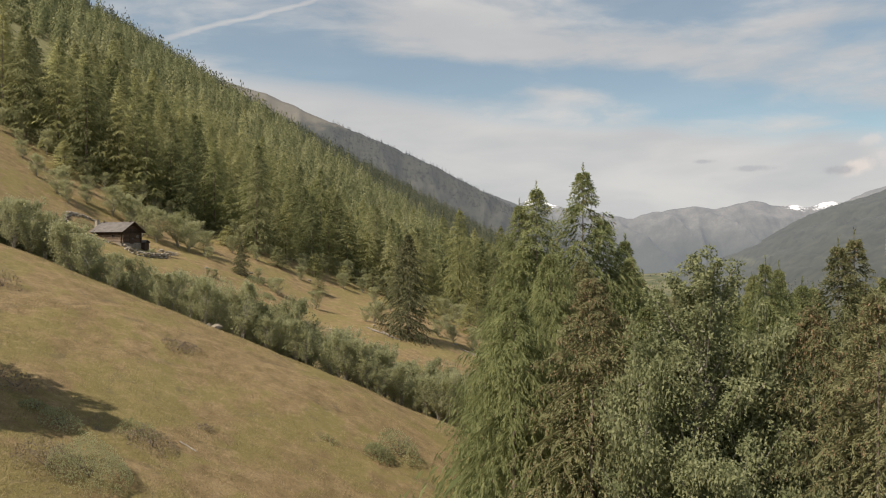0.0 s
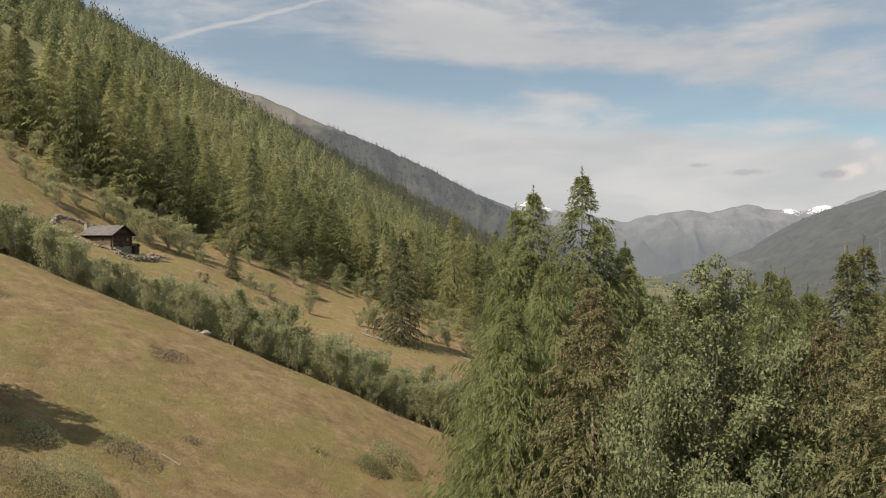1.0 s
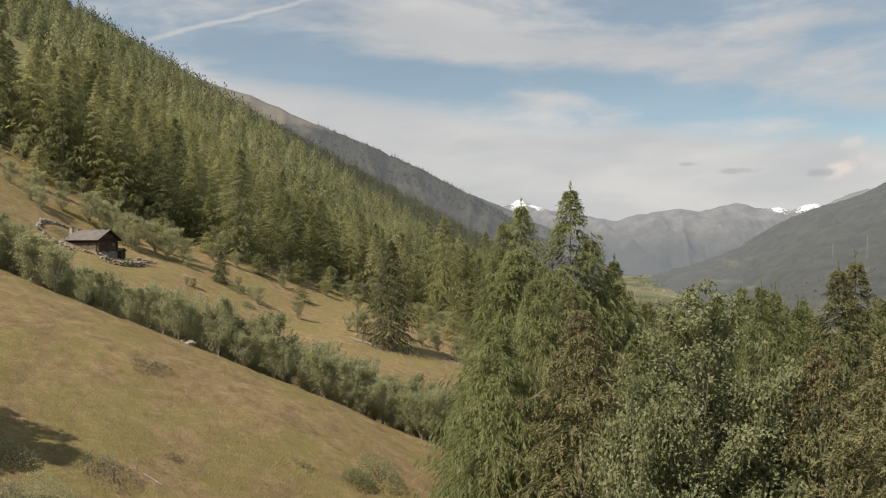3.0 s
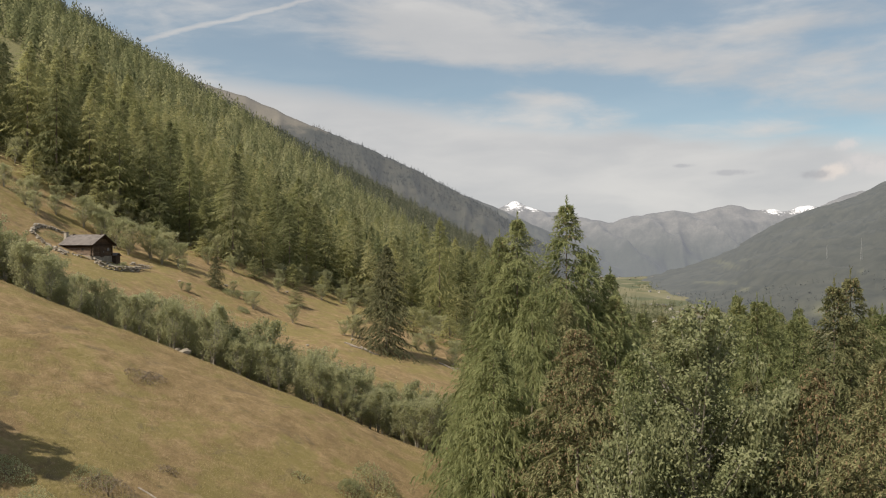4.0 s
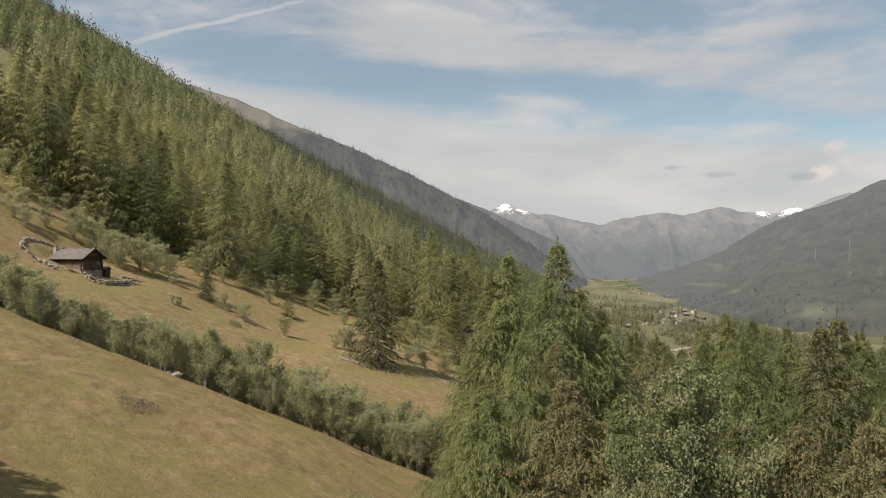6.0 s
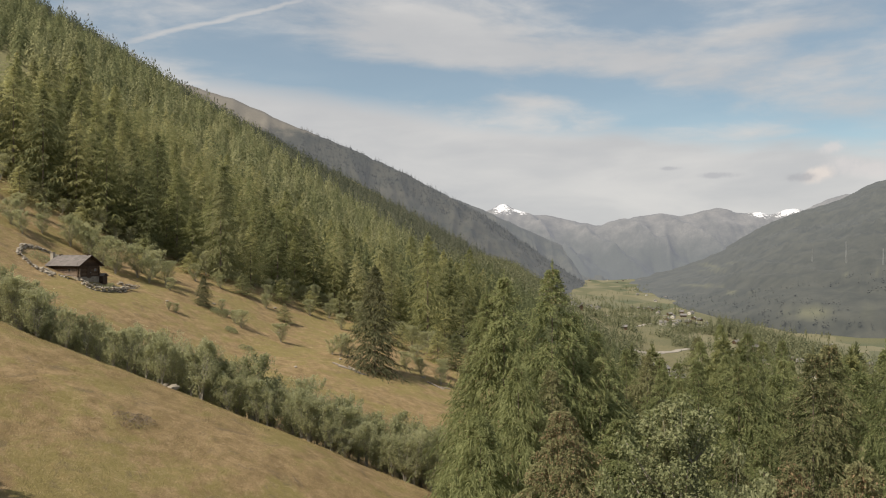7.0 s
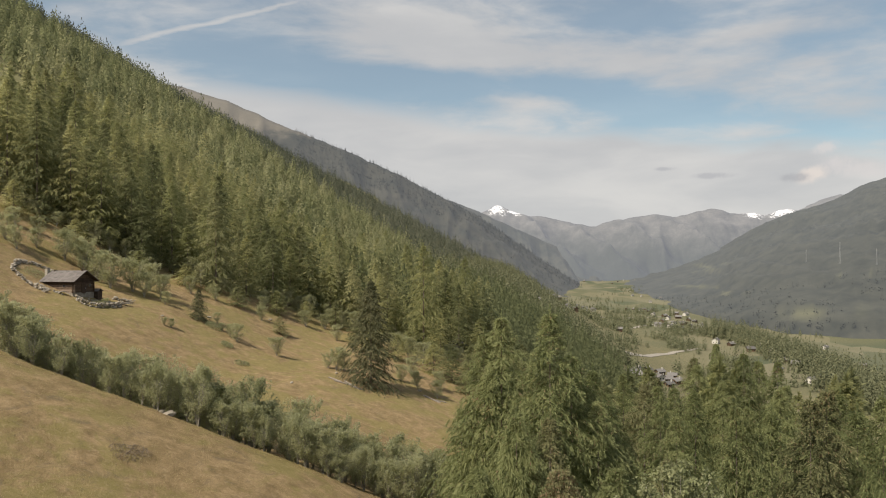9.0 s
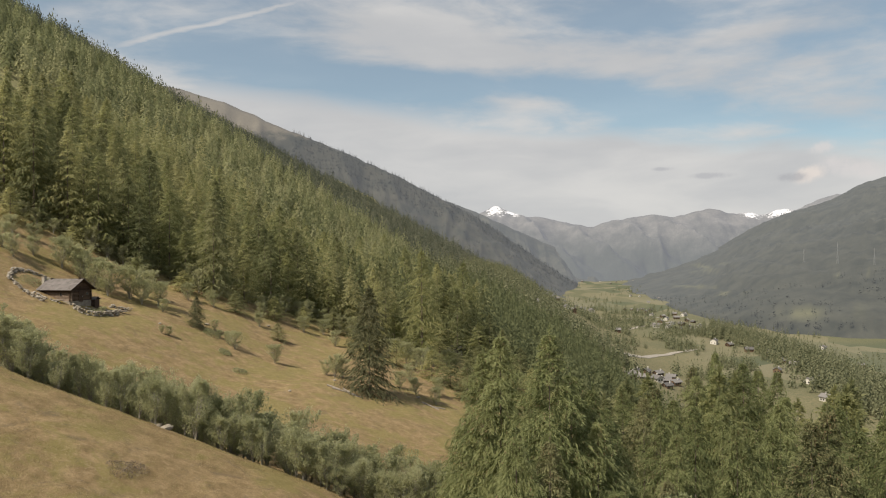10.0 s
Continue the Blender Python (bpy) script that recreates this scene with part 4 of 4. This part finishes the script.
# ---- hut and what stands round it ----
def box(bm, x0, x1, y0, y1, z0, z1, bevel=0.0):
    g = bmesh.ops.create_cube(bm, size=1.0, matrix=Matrix.Translation(((x0 + x1) / 2, (y0 + y1) / 2, (z0 + z1) / 2)) @ Matrix.Diagonal((x1 - x0, y1 - y0, z1 - z0, 1)))
    if bevel:
        es = {e for v in g["verts"] for e in v.link_edges}
        bmesh.ops.bevel(bm, geom=list(es), offset=bevel, segments=1, affect="EDGES")


def log_mesh(length, r, seed):
    rng = np.random.default_rng(seed)
    xs = np.linspace(-length / 2, length / 2, 5)
    V, F = tube(np.stack([xs, rng.normal(0, .012, 5), rng.normal(0, .012, 5)], 1), r * rng.uniform(.92, 1.06, 5), 8)
    bm = bmesh.new()
    vs = [bm.verts.new(v) for v in V]
    for f in F:
        bm.faces.new([vs[i] for i in f])
    bm.faces.new(vs[:8][::-1])
    bm.faces.new(vs[-8:])
    bmesh.ops.recalc_face_normals(bm, faces=bm.faces)
    return bm


def rock_mesh(name, seed, subdiv=1):
    bm = bmesh.new()
    bmesh.ops.create_icosphere(bm, subdivisions=subdiv, radius=.5)
    for v in bm.verts:
        k = 1 + .35 * noise.noise(v.co * 2.3 + Vector((seed * 7.1, 0, 0)))
        v.co = Vector((v.co.x * 1.15, v.co.y, v.co.z * .72)) * k
    me = bpy.data.meshes.new(name)
    bm.to_mesh(me)
    bm.free()
    me.materials.append(MAT["stone"])
    return me


STONES = [rock_mesh("stone", k) for k in range(5)]


def dry_wall(label, pts, height, width, rng, step=.30):
    """A dry-stone wall of single stones along a line on the land."""
    root = thing("stone_wall", *pts[0], label=label, category="wall", group="dry-stone walls by the hut")
    inv = root.matrix_basis.inverted()
    pts = [Vector((*p, 0)) for p in pts]
    for a, b in zip(pts, pts[1:]):
        n = max(1, int((b - a).length / step))
        for i in range(n):
            for lay in range(max(1, int(height / .32))):
                p = a.lerp(b, (i + rng.random() * .6) / n) + Vector((rng.normal(0, width * .3), rng.normal(0, width * .3), 0))
                o = new("stone", STONES[rng.integers(5)])
                o.parent = root
                k = rng.uniform(.36, .66)
                o.matrix_basis = inv @ pose(p.x, p.y, float(ground(p.x, p.y)) + .08 + lay * .30, rng.uniform(-15, 15), rng.uniform(-15, 15), rng.uniform(0, 360)) @ Matrix.Diagonal((k, k * .85, k * .9, 1))
    return root


def make_hut():
    rng = np.random.default_rng(3)
    root = tagged(new("hut"), "small weathered dark log hut with a grey shingle roof", "hut")
    root.matrix_basis = pose(-60.5, 137.8, 12.75, 0, 0, -20)
    L, W, eave, ridge = 6.2, 4.7, 2.45, 3.95
    # stone footing
    bm = bmesh.new()
    box(bm, -L / 2 - .1, L / 2 + .1, -W / 2 - .1, W / 2 + .1, -1.6, .32, .06)
    part("footing", bm, MAT["stone"], root, "pale rubble stone footing")
    # log walls
    for side in (-1, 1):
        for k in range(-2, 7):
            bm = log_mesh(L + .5, .13, k * 3 + side + 12)
            # sunny side's pale planks and dark eave logs: wood tone with light painted in
            o = part("log", bm, MAT["plank"] if (side == -1 and k < 4) else MAT["log"], root)
            o.matrix_basis = pose(0, side * (W / 2 - .08), .86 + k * .235)
        for k in range(-2, 15):
            z = .86 + k * .235
            half = W / 2 + .2 if z < eave + .1 else max(.3, (ridge - z) / (ridge - eave) * W / 2)
            o = part("log", log_mesh(2 * half, .13, 70 + k * 5 + side), MAT["log"], root)
            o.matrix_basis = pose(side * (L / 2 - .08), 0, z, 0, 0, 90)
    # roof: two slopes with courses of shingles
    run, pitch = W / 2 + .55, math.atan2(ridge - eave, W / 2)
    n = 9
    slope_len = run / math.cos(pitch)
    for side in (-1, 1):
        bm = bmesh.new()
        box(bm, -L / 2 - .7, L / 2 + .75, 0, slope_len, -.10, 0, .01)
        o = part("roof_boarding", bm, MAT["log"], root)
        m = pose(0, 0, ridge + .12) @ (Matrix.Rotation(-pitch, 4, "X") if side == 1 else Matrix.Rotation(math.pi, 4, "Z") @ Matrix.Rotation(-pitch, 4, "X"))
        o.matrix_basis = m
        for k in range(n):
            y0 = slope_len * k / n
            x = -L / 2 - .74
            while x < L / 2 + .72:
                w = min(rng.uniform(.5, 1.0), L / 2 + .78 - x)
                bm = bmesh.new()
                box(bm, x + .008, x + w - .008, -.02, slope_len / n + .07 + rng.uniform(0, .04), 0, .03, .006)
                o = part("shingle", bm, MAT["shingle"], root)
                o.matrix_basis = m @ pose(0, y0, .03 + rng.uniform(0, .01), 1.5, 0, 0)
                x += w
    bm = bmesh.new()
    box(bm, -L / 2 - .75, L / 2 + .8, -.13, .13, ridge + .12, ridge + .20, .02)
    part("ridge_board", bm, MAT["shingle"], root)
    # door and window in the gable, window in the long wall
    bm = bmesh.new()
    box(bm, L / 2 - .02, L / 2 + .10, -.5, .45, .1, 1.95, .01)
    door = part("door", bm, MAT["log"], root, "dark plank door")
    bm = bmesh.new()
    box(bm, L / 2 + .10, L / 2 + .14, .28, .36, .95, 1.12, .01)
    part("door_handle", bm, MAT["steel"], door)
    for x0, y0, axis in ((1.2, -W / 2 - .07, 0), (L / 2 + .07, 1.4, 1)):
        bm = bmesh.new()
        if axis == 0:
            box(bm, x0 - .3, x0 + .3, y0 - .05, y0 + .05, 1.2, 1.75, .01)
        else:
            box(bm, x0 - .05, x0 + .05, y0 - .3, y0 + .3, 1.2, 1.75, .01)
        wnd = part("window", bm, MAT["plank"], root)
        bm = bmesh.new()
        if axis == 0:
            box(bm, x0 - .24, x0 + .24, y0 - .058, y0 - .052, 1.26, 1.69)
        else:
            box(bm, x0 + .052, x0 + .058, y0 - .24, y0 + .24, 1.26, 1.69)
        part("pane", bm, MAT["glass"], wnd)
    # chimney at the uphill end
    bm = bmesh.new()
    box(bm, -L / 2 - 1.5, -L / 2 - .85, -.9, -.3, -.5, 4.5, .05)
    ch = part("chimney", bm, MAT["stone"], root, "grey stone chimney")
    bm = bmesh.new()
    box(bm, -L / 2 - 1.56, -L / 2 - .79, -.96, -.24, 4.5, 4.62, .02)
    part("cap", bm, MAT["stone"], ch)
    # planks leaning along the sunny wall
    for k in range(9):
        bm = bmesh.new()
        box(bm, -.11, .11, -.02, .02, 0, rng.uniform(.9, 1.3), .005)
        o = part("plank", bm, MAT["plank"], root)
        o.matrix_basis = pose(-1.6 + k * .27, -W / 2 - .5, -.25, -18 + rng.normal(0, 2), rng.normal(0, 4), 0)

    # small shed beside the gable
    shed = tagged(new("shed"), "tiny dark timber shed beside the log hut", "shed")
    shed.matrix_basis = pose(-56.4, 139.6, float(ground(-56.4, 139.6)) - .1, 0, 0, -20)
    shed.scale = (.8, .8, .72)
    bm = bmesh.new()
    box(bm, -.8, .8, -.7, .7, -.6, 2.0, .02)
    part("wall", bm, MAT["log"], shed)
    for side in (-1, 1):
        bm = bmesh.new()
        box(bm, -1.05, 1.05, 0, 1.15, 0, .06, .01)
        o = part("roof_slope", bm, MAT["shingle"], shed)
        o.matrix_basis = pose(0, 0, 2.55) @ (Matrix.Rotation(-.62, 4, "X") if side == 1 else Matrix.Rotation(math.pi, 4, "Z") @ Matrix.Rotation(-.62, 4, "X"))
    # stacked boards and a bench-like pile
    for x, y, n in ((-52.6, 141.5, 12), (-60.4, 133.9, 8)):
        pile = thing("board_pile", x, y, label="pile of weathered boards on the grass", category="wood pile", rz=rng.uniform(-30, 10))
        for k in range(n):
            bm = bmesh.new()
            box(bm, -1.2, 1.2, -.12, .12, 0, .05, .008)
            o = part("board", bm, MAT["deadwood"], pile)
            o.matrix_basis = pose(rng.normal(0, .15), (k % 3 - 1) * .26, (k // 3) * .06 + .12, 0, 0, rng.normal(0, 3))
    dry_wall("low grey dry-stone wall curving round the hut garden", [(-61.4, 131.2), (-65.6, 133.2), (-68.9, 135.2), (-69.8, 137), (-70.2, 139.8), (-69.4, 142.2), (-67.6, 144.2), (-65, 144.8)], .9, .6, rng, .22)
    dry_wall("pale dry-stone terrace wall below the hut", [(-57.4, 133.6), (-55.6, 132.2), (-53.9, 133.6), (-52.7, 137.2), (-52.3, 140.6)], 1.1, .6, rng, .24)
    dry_wall("grey heap of field stones behind the hut", [(-55.2, 143.5), (-53.2, 144.2), (-52.0, 145.8)], .7, .9, rng, .24)
    dry_wall("pale rubble bank between the hut and the shed", [(-56.2, 136.4), (-54.6, 138.6), (-53.4, 141.2)], .5, 1.3, rng, .22)
    dry_wall("low pale stone kerb along the sunny wall", [(-64.6, 134.6), (-62.0, 133.6), (-59.2, 133.0)], .4, .5, rng, .26)


make_hut()


# ---- houses in the valley ----
def house(x, y, w, l, h, rz, wall, roof, label, group):
    g = float(ground(x, y))
    root = tagged(new("house"), label, "house", group)
    root.matrix_basis = pose(x, y, g, 0, 0, rz)
    ridge = h + w * .32
    bm = bmesh.new()
    pts = [(-w / 2, -3), (w / 2, -3), (w / 2, h), (0, ridge), (-w / 2, h)]
    a = [bm.verts.new((p[0], -l / 2, p[1])) for p in pts]
    b = [bm.verts.new((p[0], l / 2, p[1])) for p in pts]
    bm.faces.new(a)
    bm.faces.new(b[::-1])
    for i in range(5):
        j = (i + 1) % 5
        bm.faces.new((a[j], a[i], b[i], b[j]))
    part("wall", bm, MAT[wall], root)
    ang = math.atan2(ridge - h, w / 2)
    sl = (w / 2 + .8) / math.cos(ang)
    bm = bmesh.new()
    for side in (-1, 1):
        g0 = len(bm.verts)
        m = pose(0, 0, ridge + .18) @ Matrix.Rotation(math.pi if side < 0 else 0, 4, "Z") @ Matrix.Rotation(ang, 4, "Y")
        box(bm, 0, sl, -l / 2 - .8, l / 2 + .8, -.12, .12)
        bm.verts.ensure_lookup_table()
        for v in list(bm.verts)[g0:]:
            v.co = m @ v.co
    rf = part("roof", bm, MAT[roof], root)
    bm = bmesh.new()
    box(bm, w * .12, w * .12 + .7, l * .2, l * .2 + .7, ridge - 1, ridge + 1.1)
    part("chimney", bm, MAT["plaster"], rf)
    for fl in range(max(1, int(h / 2.7))):
        for s in (-1, 1):
            for k in (-.28, .05, .32):
                bm = bmesh.new()
                box(bm, s * (w / 2) - .06, s * (w / 2) + .06, k * l - .6, k * l + .6, 1 + 2.7 * fl, 2.2 + 2.7 * fl)
                part("window", bm, MAT["glass"], root)
        for k in (-.22, .22):
            bm = bmesh.new()
            box(bm, k * w - .6, k * w + .6, -l / 2 - .06, -l / 2 + .06, 1 + 2.7 * fl, 2.2 + 2.7 * fl)
            part("window", bm, MAT["glass"], root)


HAMLETS = {
    "chalets on the wooded slope": [(121, 1201), (133, 1077), (193, 1259), (238, 1416), (265, 1374), (286, 1443), (295, 1426), (122, 726), (250, 1183), (248, 1131), (71, 432), (83, 472), (338, 1451), (361, 1475),
                                    (291, 1043), (131, 1175), (143, 911), (242, 1321), (329, 1472)],
    "village on the valley terrace": [(652, 2247), (671, 2237), (685, 2217), (484, 1521), (474, 1455), (771, 2392), (427, 1263), (462, 1337), (434, 1227), (488, 1356), (445, 1212), (485, 1297), (487, 1273),
                                      (462, 1183), (420, 1158), (413, 1184), (433, 1135), (484, 1418), (516, 1446), (524, 1415), (396, 1193), (446, 1186), (700, 2230), (716, 2205)],
    "hamlet below the pasture": [(141, 480), (159, 527), (157, 506), (179, 565), (181, 545), (194, 582), (189, 552), (206, 587), (200, 561), (181, 524)],
    "houses above the river": [(423, 980), (445, 939), (431, 880), (423, 843), (416, 814), (407, 781), (370, 745), (362, 669), (379, 679), (390, 669), (328, 581), (336, 566), (353, 585), (411, 1001), (422, 920)],
    "far village": [(900, 3861), (1004, 3898), (1116, 3896), (1151, 3814), (942, 2623), (992, 2674), (969, 3058), (974, 2802), (942, 2345), (867, 2027), (789, 1691), (810, 1639), (830, 1761), (717, 1278), (660, 1077),
                    (997, 3677), (1052, 3773), (1033, 3109), (826, 2772), (878, 2612), (960, 2640), (850, 2740), (905, 2600)],
}
hr = np.random.default_rng(17)
for grp, spots in HAMLETS.items():
    for i, (x, y) in enumerate(spots):
        pale = hr.random() < (.45 if y > 900 else .3)
        big = hr.uniform(.62, .92) * (.8 if y < 620 and x < 300 else 1.0)
        house(x, y, 9 * big, 12 * big, (5.2 if pale else 4.4) * big, float(hr.choice([-60, -35, 20, 60, 80])), "plaster" if pale else "timber", "slate",
              "white plastered house with a grey gabled roof" if pale else "brown timber chalet with a grey gabled roof", grp)
house(13.3, 216, 2.2, 2.8, 1.5, 40, "plaster", "slate", "small pale hut at the edge of the wood", "chalets on the wooded slope")


def road(pts, width, label):
    """A ribbon of gravel laid on the land."""
    P = np.array(pts, float)
    t = np.linspace(0, len(P) - 1, 12 * len(P))
    X, Y = np.interp(t, range(len(P)), P[:, 0]), np.interp(t, range(len(P)), P[:, 1])
    dx, dy = np.gradient(X), np.gradient(Y)
    n = np.hypot(dx, dy)
    A = np.stack([X - dy / n * width / 2, Y + dx / n * width / 2], 1)
    B = np.stack([X + dy / n * width / 2, Y - dx / n * width / 2], 1)
    za, zb = ground(A[:, 0], A[:, 1]) + .45, ground(B[:, 0], B[:, 1]) + .45
    V = np.concatenate([np.c_[A, za], np.c_[B, zb], np.c_[A, za - 1.2], np.c_[B, zb - 1.2]])
    m = len(X)
    i = np.arange(m - 1)
    F = np.concatenate([np.stack([i, i + 1, m + i + 1, m + i], 1)[:, ::-1], np.stack([i, i + 1, 2 * m + i + 1, 2 * m + i], 1), np.stack([m + i, m + i + 1, 3 * m + i + 1, 3 * m + i], 1)[:, ::-1]])
    tagged(tri_object("road", V, F, MAT["gravel"]), label, "road", kind="structure")


road([(200, 690), (229, 743), (274, 828), (314, 884), (360, 934)], 7, "pale gravel road crossing the pasture")
road([(187, 1040), (255, 1235), (300, 1275), (350, 1330), (420, 1400), (480, 1420)], 6, "pale road between the chalets")
road([(291, 1060), (308, 1091), (370, 1197), (413, 1244), (470, 1290)], 6, "pale village lane on the terrace")


def pylon(x, y, z, h, rz):
    root = tagged(new("power_pylon"), "grey steel lattice power pylon on the mountainside", "pylon", "power pylons")
    root.matrix_basis = pose(x, y, z - 1, 0, 0, rz)
    root.scale = (.5, .5, 1)
    for sx in (-1, 1):
        for sy in (-1, 1):
            V, F = tube([(sx * h * .07, sy * h * .07, 0), (sx * h * .02, sy * h * .02, h * .7), (sx * .3, sy * .3, h)], [.4, .32, .25], 4)
            tri_object("leg", V, F, MAT["steel"], root)
    for k in range(8):
        z0, z1 = h * k / 8, h * (k + 1) / 8
        w0, w1 = h * (.07 - .055 * k / 8), h * (.07 - .055 * (k + 1) / 8)
        for sy in (-1, 1):
            V, F = tube([(-w0, sy * w0, z0), (w1, sy * w1, z1)], [.18, .18], 4)
            tri_object("brace", V, F, MAT["steel"], root)
    for zz, w in ((.72, .16), (.84, .13), (.95, .09)):
        V, F = tube([(-h * w, 0, h * zz), (h * w, 0, h * zz)], [.28, .28], 4)
        tri_object("arm", V, F, MAT["steel"], root)


FX, FY, FZ = SURF["backdrop_wooded_flank"]
for b, hy, tall in ((.583, -.018, 60), (.632, -.012, 42), (.533, -.008, 38)):
    k = np.argmin((FX / FY - b) ** 2 + ((FZ - 20) / FY - hy) ** 2)
    pylon(FX.ravel()[k], FY.ravel()[k], FZ.ravel()[k], tall, 40)


# ---- meadow details ----
def grass_tufts():
    rng = np.random.default_rng(23)
    n = 230000
    y = 30 + 58 * rng.random(n) ** .85
    x = rng.uniform(-.68, .06, n) * y
    ok = (y < 79 + .12 * (x + 20)) & (x < 1)
    x, y = x[ok], y[ok]
    clump = vnoise(x / 1.2, y / 1.2, 2) + 1.3 * vnoise(x / 5, y / 5, 9) - .12
    ok = clump > -.35 * rng.random(len(x))
    x, y = x[ok], y[ok]
    pos = np.stack([x, y, ground(x, y) - .03], 1)
    m = len(x)
    V, F = blades(pos, rng.normal(0, .45, (m, 3)) + [.2, .1, .8], rng.uniform(.06, .19, m), rng.uniform(.02, .05, m), rng.normal(0, .3, (m, 3)) + [-.5, -.8, .3])
    tagged(tri_object("meadow_grass", V, F, MAT["grass"]), "tufts of dry straw-coloured grass", "grass", kind="stuff")


grass_tufts()


def low_shrub(x, y, r, h, mat, label, seed, leaves=700, size=.12):
    rng = np.random.default_rng(seed)
    root = thing("low_shrub", x, y, label=label, category="shrub", group="low shrubs on the meadow")
    a = rng.random(leaves) * 6.283
    d = r * np.sqrt(rng.random(leaves))
    lump = .6 + .8 * (vnoise(np.cos(a) * d * 1.5 + seed, np.sin(a) * d * 1.5, 1) + .5)
    top = h * np.sqrt(np.clip(1 - (d / r) ** 2, .02, 1)) * lump
    pos = np.stack([np.cos(a) * d, np.sin(a) * d, top * rng.random(leaves) ** .5], 1)
    pos[:, 2] += ground(x + pos[:, 0], y + pos[:, 1]) - ground(x, y)
    V, F = kites(pos, rng.normal(0, .7, (leaves, 3)) + [0, 0, .7], size * rng.uniform(.7, 1.5, leaves), size * .6, rng)
    tri_object("crown", V, F, MAT[mat], root)
    TV, TF, k = [], [], 0
    for j in range(8):
        b = rng.random() * 6.283
        V, F = tube([(0, 0, -.1), (math.cos(b) * r * .5, math.sin(b) * r * .5, h * .7)], [.025, .01], 4)
        TV.append(V)
        TF.append(F + k)
        k += len(V)
    tri_object("branchwork", np.concatenate(TV), np.concatenate(TF), MAT["bark"], root)


low_shrub(-19.0, 38.4, 2.1, 1.9, "alder", "dark green low shrub on the dry meadow", 1, 4200, .09)
low_shrub(-20.9, 37.8, 1.7, 1.3, "heath", "brownish low shrub on the dry meadow", 2, 1600, .08)
low_shrub(-18.0, 44.2, 1.5, .9, "heath", "brownish low shrub on the dry meadow", 3, 900, .09)
low_shrub(-19.2, 45.0, 1.2, .7, "alder", "green low shrub on the dry meadow", 19, 700, .09)
low_shrub(-22.7, 61.6, 1.3, .45, "heath", "purple-brown heath clump on the meadow", 4, 350)
low_shrub(-22.0, 62.8, .9, .3, "heath", "purple-brown heath clump on the meadow", 5, 200)
low_shrub(-4.2, 59.6, 1.8, 2.0, "alder", "green sapling bush at the meadow's foot", 6, 900, .16)
low_shrub(-5.6, 57.4, 1.2, 1.1, "alder", "green sapling bush at the meadow's foot", 7, 900, .15)
low_shrub(-36.5, 60.5, 1.5, 1.5, "heath", "brown leafless shrub on the meadow", 8, 450)
low_shrub(-26.8, 45.4, 1.3, .7, "heath", "brown leafless shrub on the meadow", 9, 300)
low_shrub(-22.6, 42.6, 1.2, .8, "alder", "green low shrub on the meadow", 10, 700)
low_shrub(-24.6, 43.4, .8, .5, "alder", "green low shrub on the meadow", 11, 400)
low_shrub(-16.6, 49.6, .7, .25, "heath", "brown low shrub on the meadow", 12, 90)
low_shrub(-9.3, 56.5, .7, .4, "alder", "green low shrub on the meadow", 13, 110)
low_shrub(-34.0, 142.5, 1.2, .8, "alder", "brown low shrub on the meadow", 14, 500, .2)
low_shrub(-38.5, 150.5, 1.6, 1.2, "alder", "green low shrub on the meadow", 15, 500, .22)
low_shrub(-29.5, 134.0, 1.3, .7, "alder", "brown low shrub on the meadow", 16, 400, .2)


def boulder(x, y, size, label, seed):
    o = new("boulder", rock_mesh("boulder", seed, 2))
    o.matrix_basis = pose(x, y, float(ground(x, y)) + size * .12, 5, -8, seed * 40) @ Matrix.Diagonal((size, size * .8, size * .7, 1))
    tagged(o, label, "boulder", "boulders on the meadow")


low_shrub(-66.6, 139.2, 2.3, .35, "alder", "green grass and herbs in the walled garden", 17, 900, .16)
low_shrub(-54.2, 136.4, 1.6, .5, "alder", "green herbs on the stone terrace", 18, 500, .16)


boulder(-23.6, 75.2, 1.2, "pale grey boulder on the meadow's crest", 1)
boulder(-24.4, 75.5, .7, "pale grey boulder on the meadow's crest", 2)
for i, (x, y, k) in enumerate([(-41, 156.5, .9), (-28, 157, .7), (-14, 143, .8), (1.5, 147, .9), (-33, 180, 1.0), (-46, 143, .6), (-20, 128, .6)]):
    boulder(x, y, k, "grey boulder lying in the dry grass", 5 + i)


def fallen_log(x, y, length, r, rz, label):
    o = part("fallen_log", log_mesh(length, r, int(x * 7) % 50 + 60), MAT["deadwood"])
    s = (float(ground(x + math.cos(radians(rz)), y + math.sin(radians(rz)))) - float(ground(x - math.cos(radians(rz)), y - math.sin(radians(rz))))) / 2
    o.matrix_basis = pose(x, y, float(ground(x, y)) + r * .7, 0, -math.degrees(math.atan(s)), rz)
    tagged(o, label, "log", "fallen logs")


for x, y, l, r, rz in [(-13.6, 136.5, 2.6, .14, -20), (-12.2, 135.8, 3.2, .14, 10), (-10.6, 136.3, 3.6, .15, -35), (-9.6, 135.6, 2.5, .12, 5), (3.8, 143.5, 3.6, .15, -25), (5.4, 144.2, 2.6, .12, 20),
                       (-16.5, 46.0, 1.3, .05, -12)]:
    fallen_log(x, y, l, r, rz, "bleached fallen trunk lying in the grass")

# tree outside the view whose shadow falls on the meadow
shade_tree = broadleaf("birch_tree", 51, 14.5, 5.6, 5, 22000, .30, MAT["alder"], MAT["pale_bark"], "leafy birch standing above the meadow", category="tree", low=.2, spread=.5, fullness=60)
shade_tree.matrix_basis = pose(-35.0, 36.3, float(ground(-35.0, 36.3)) - .1)
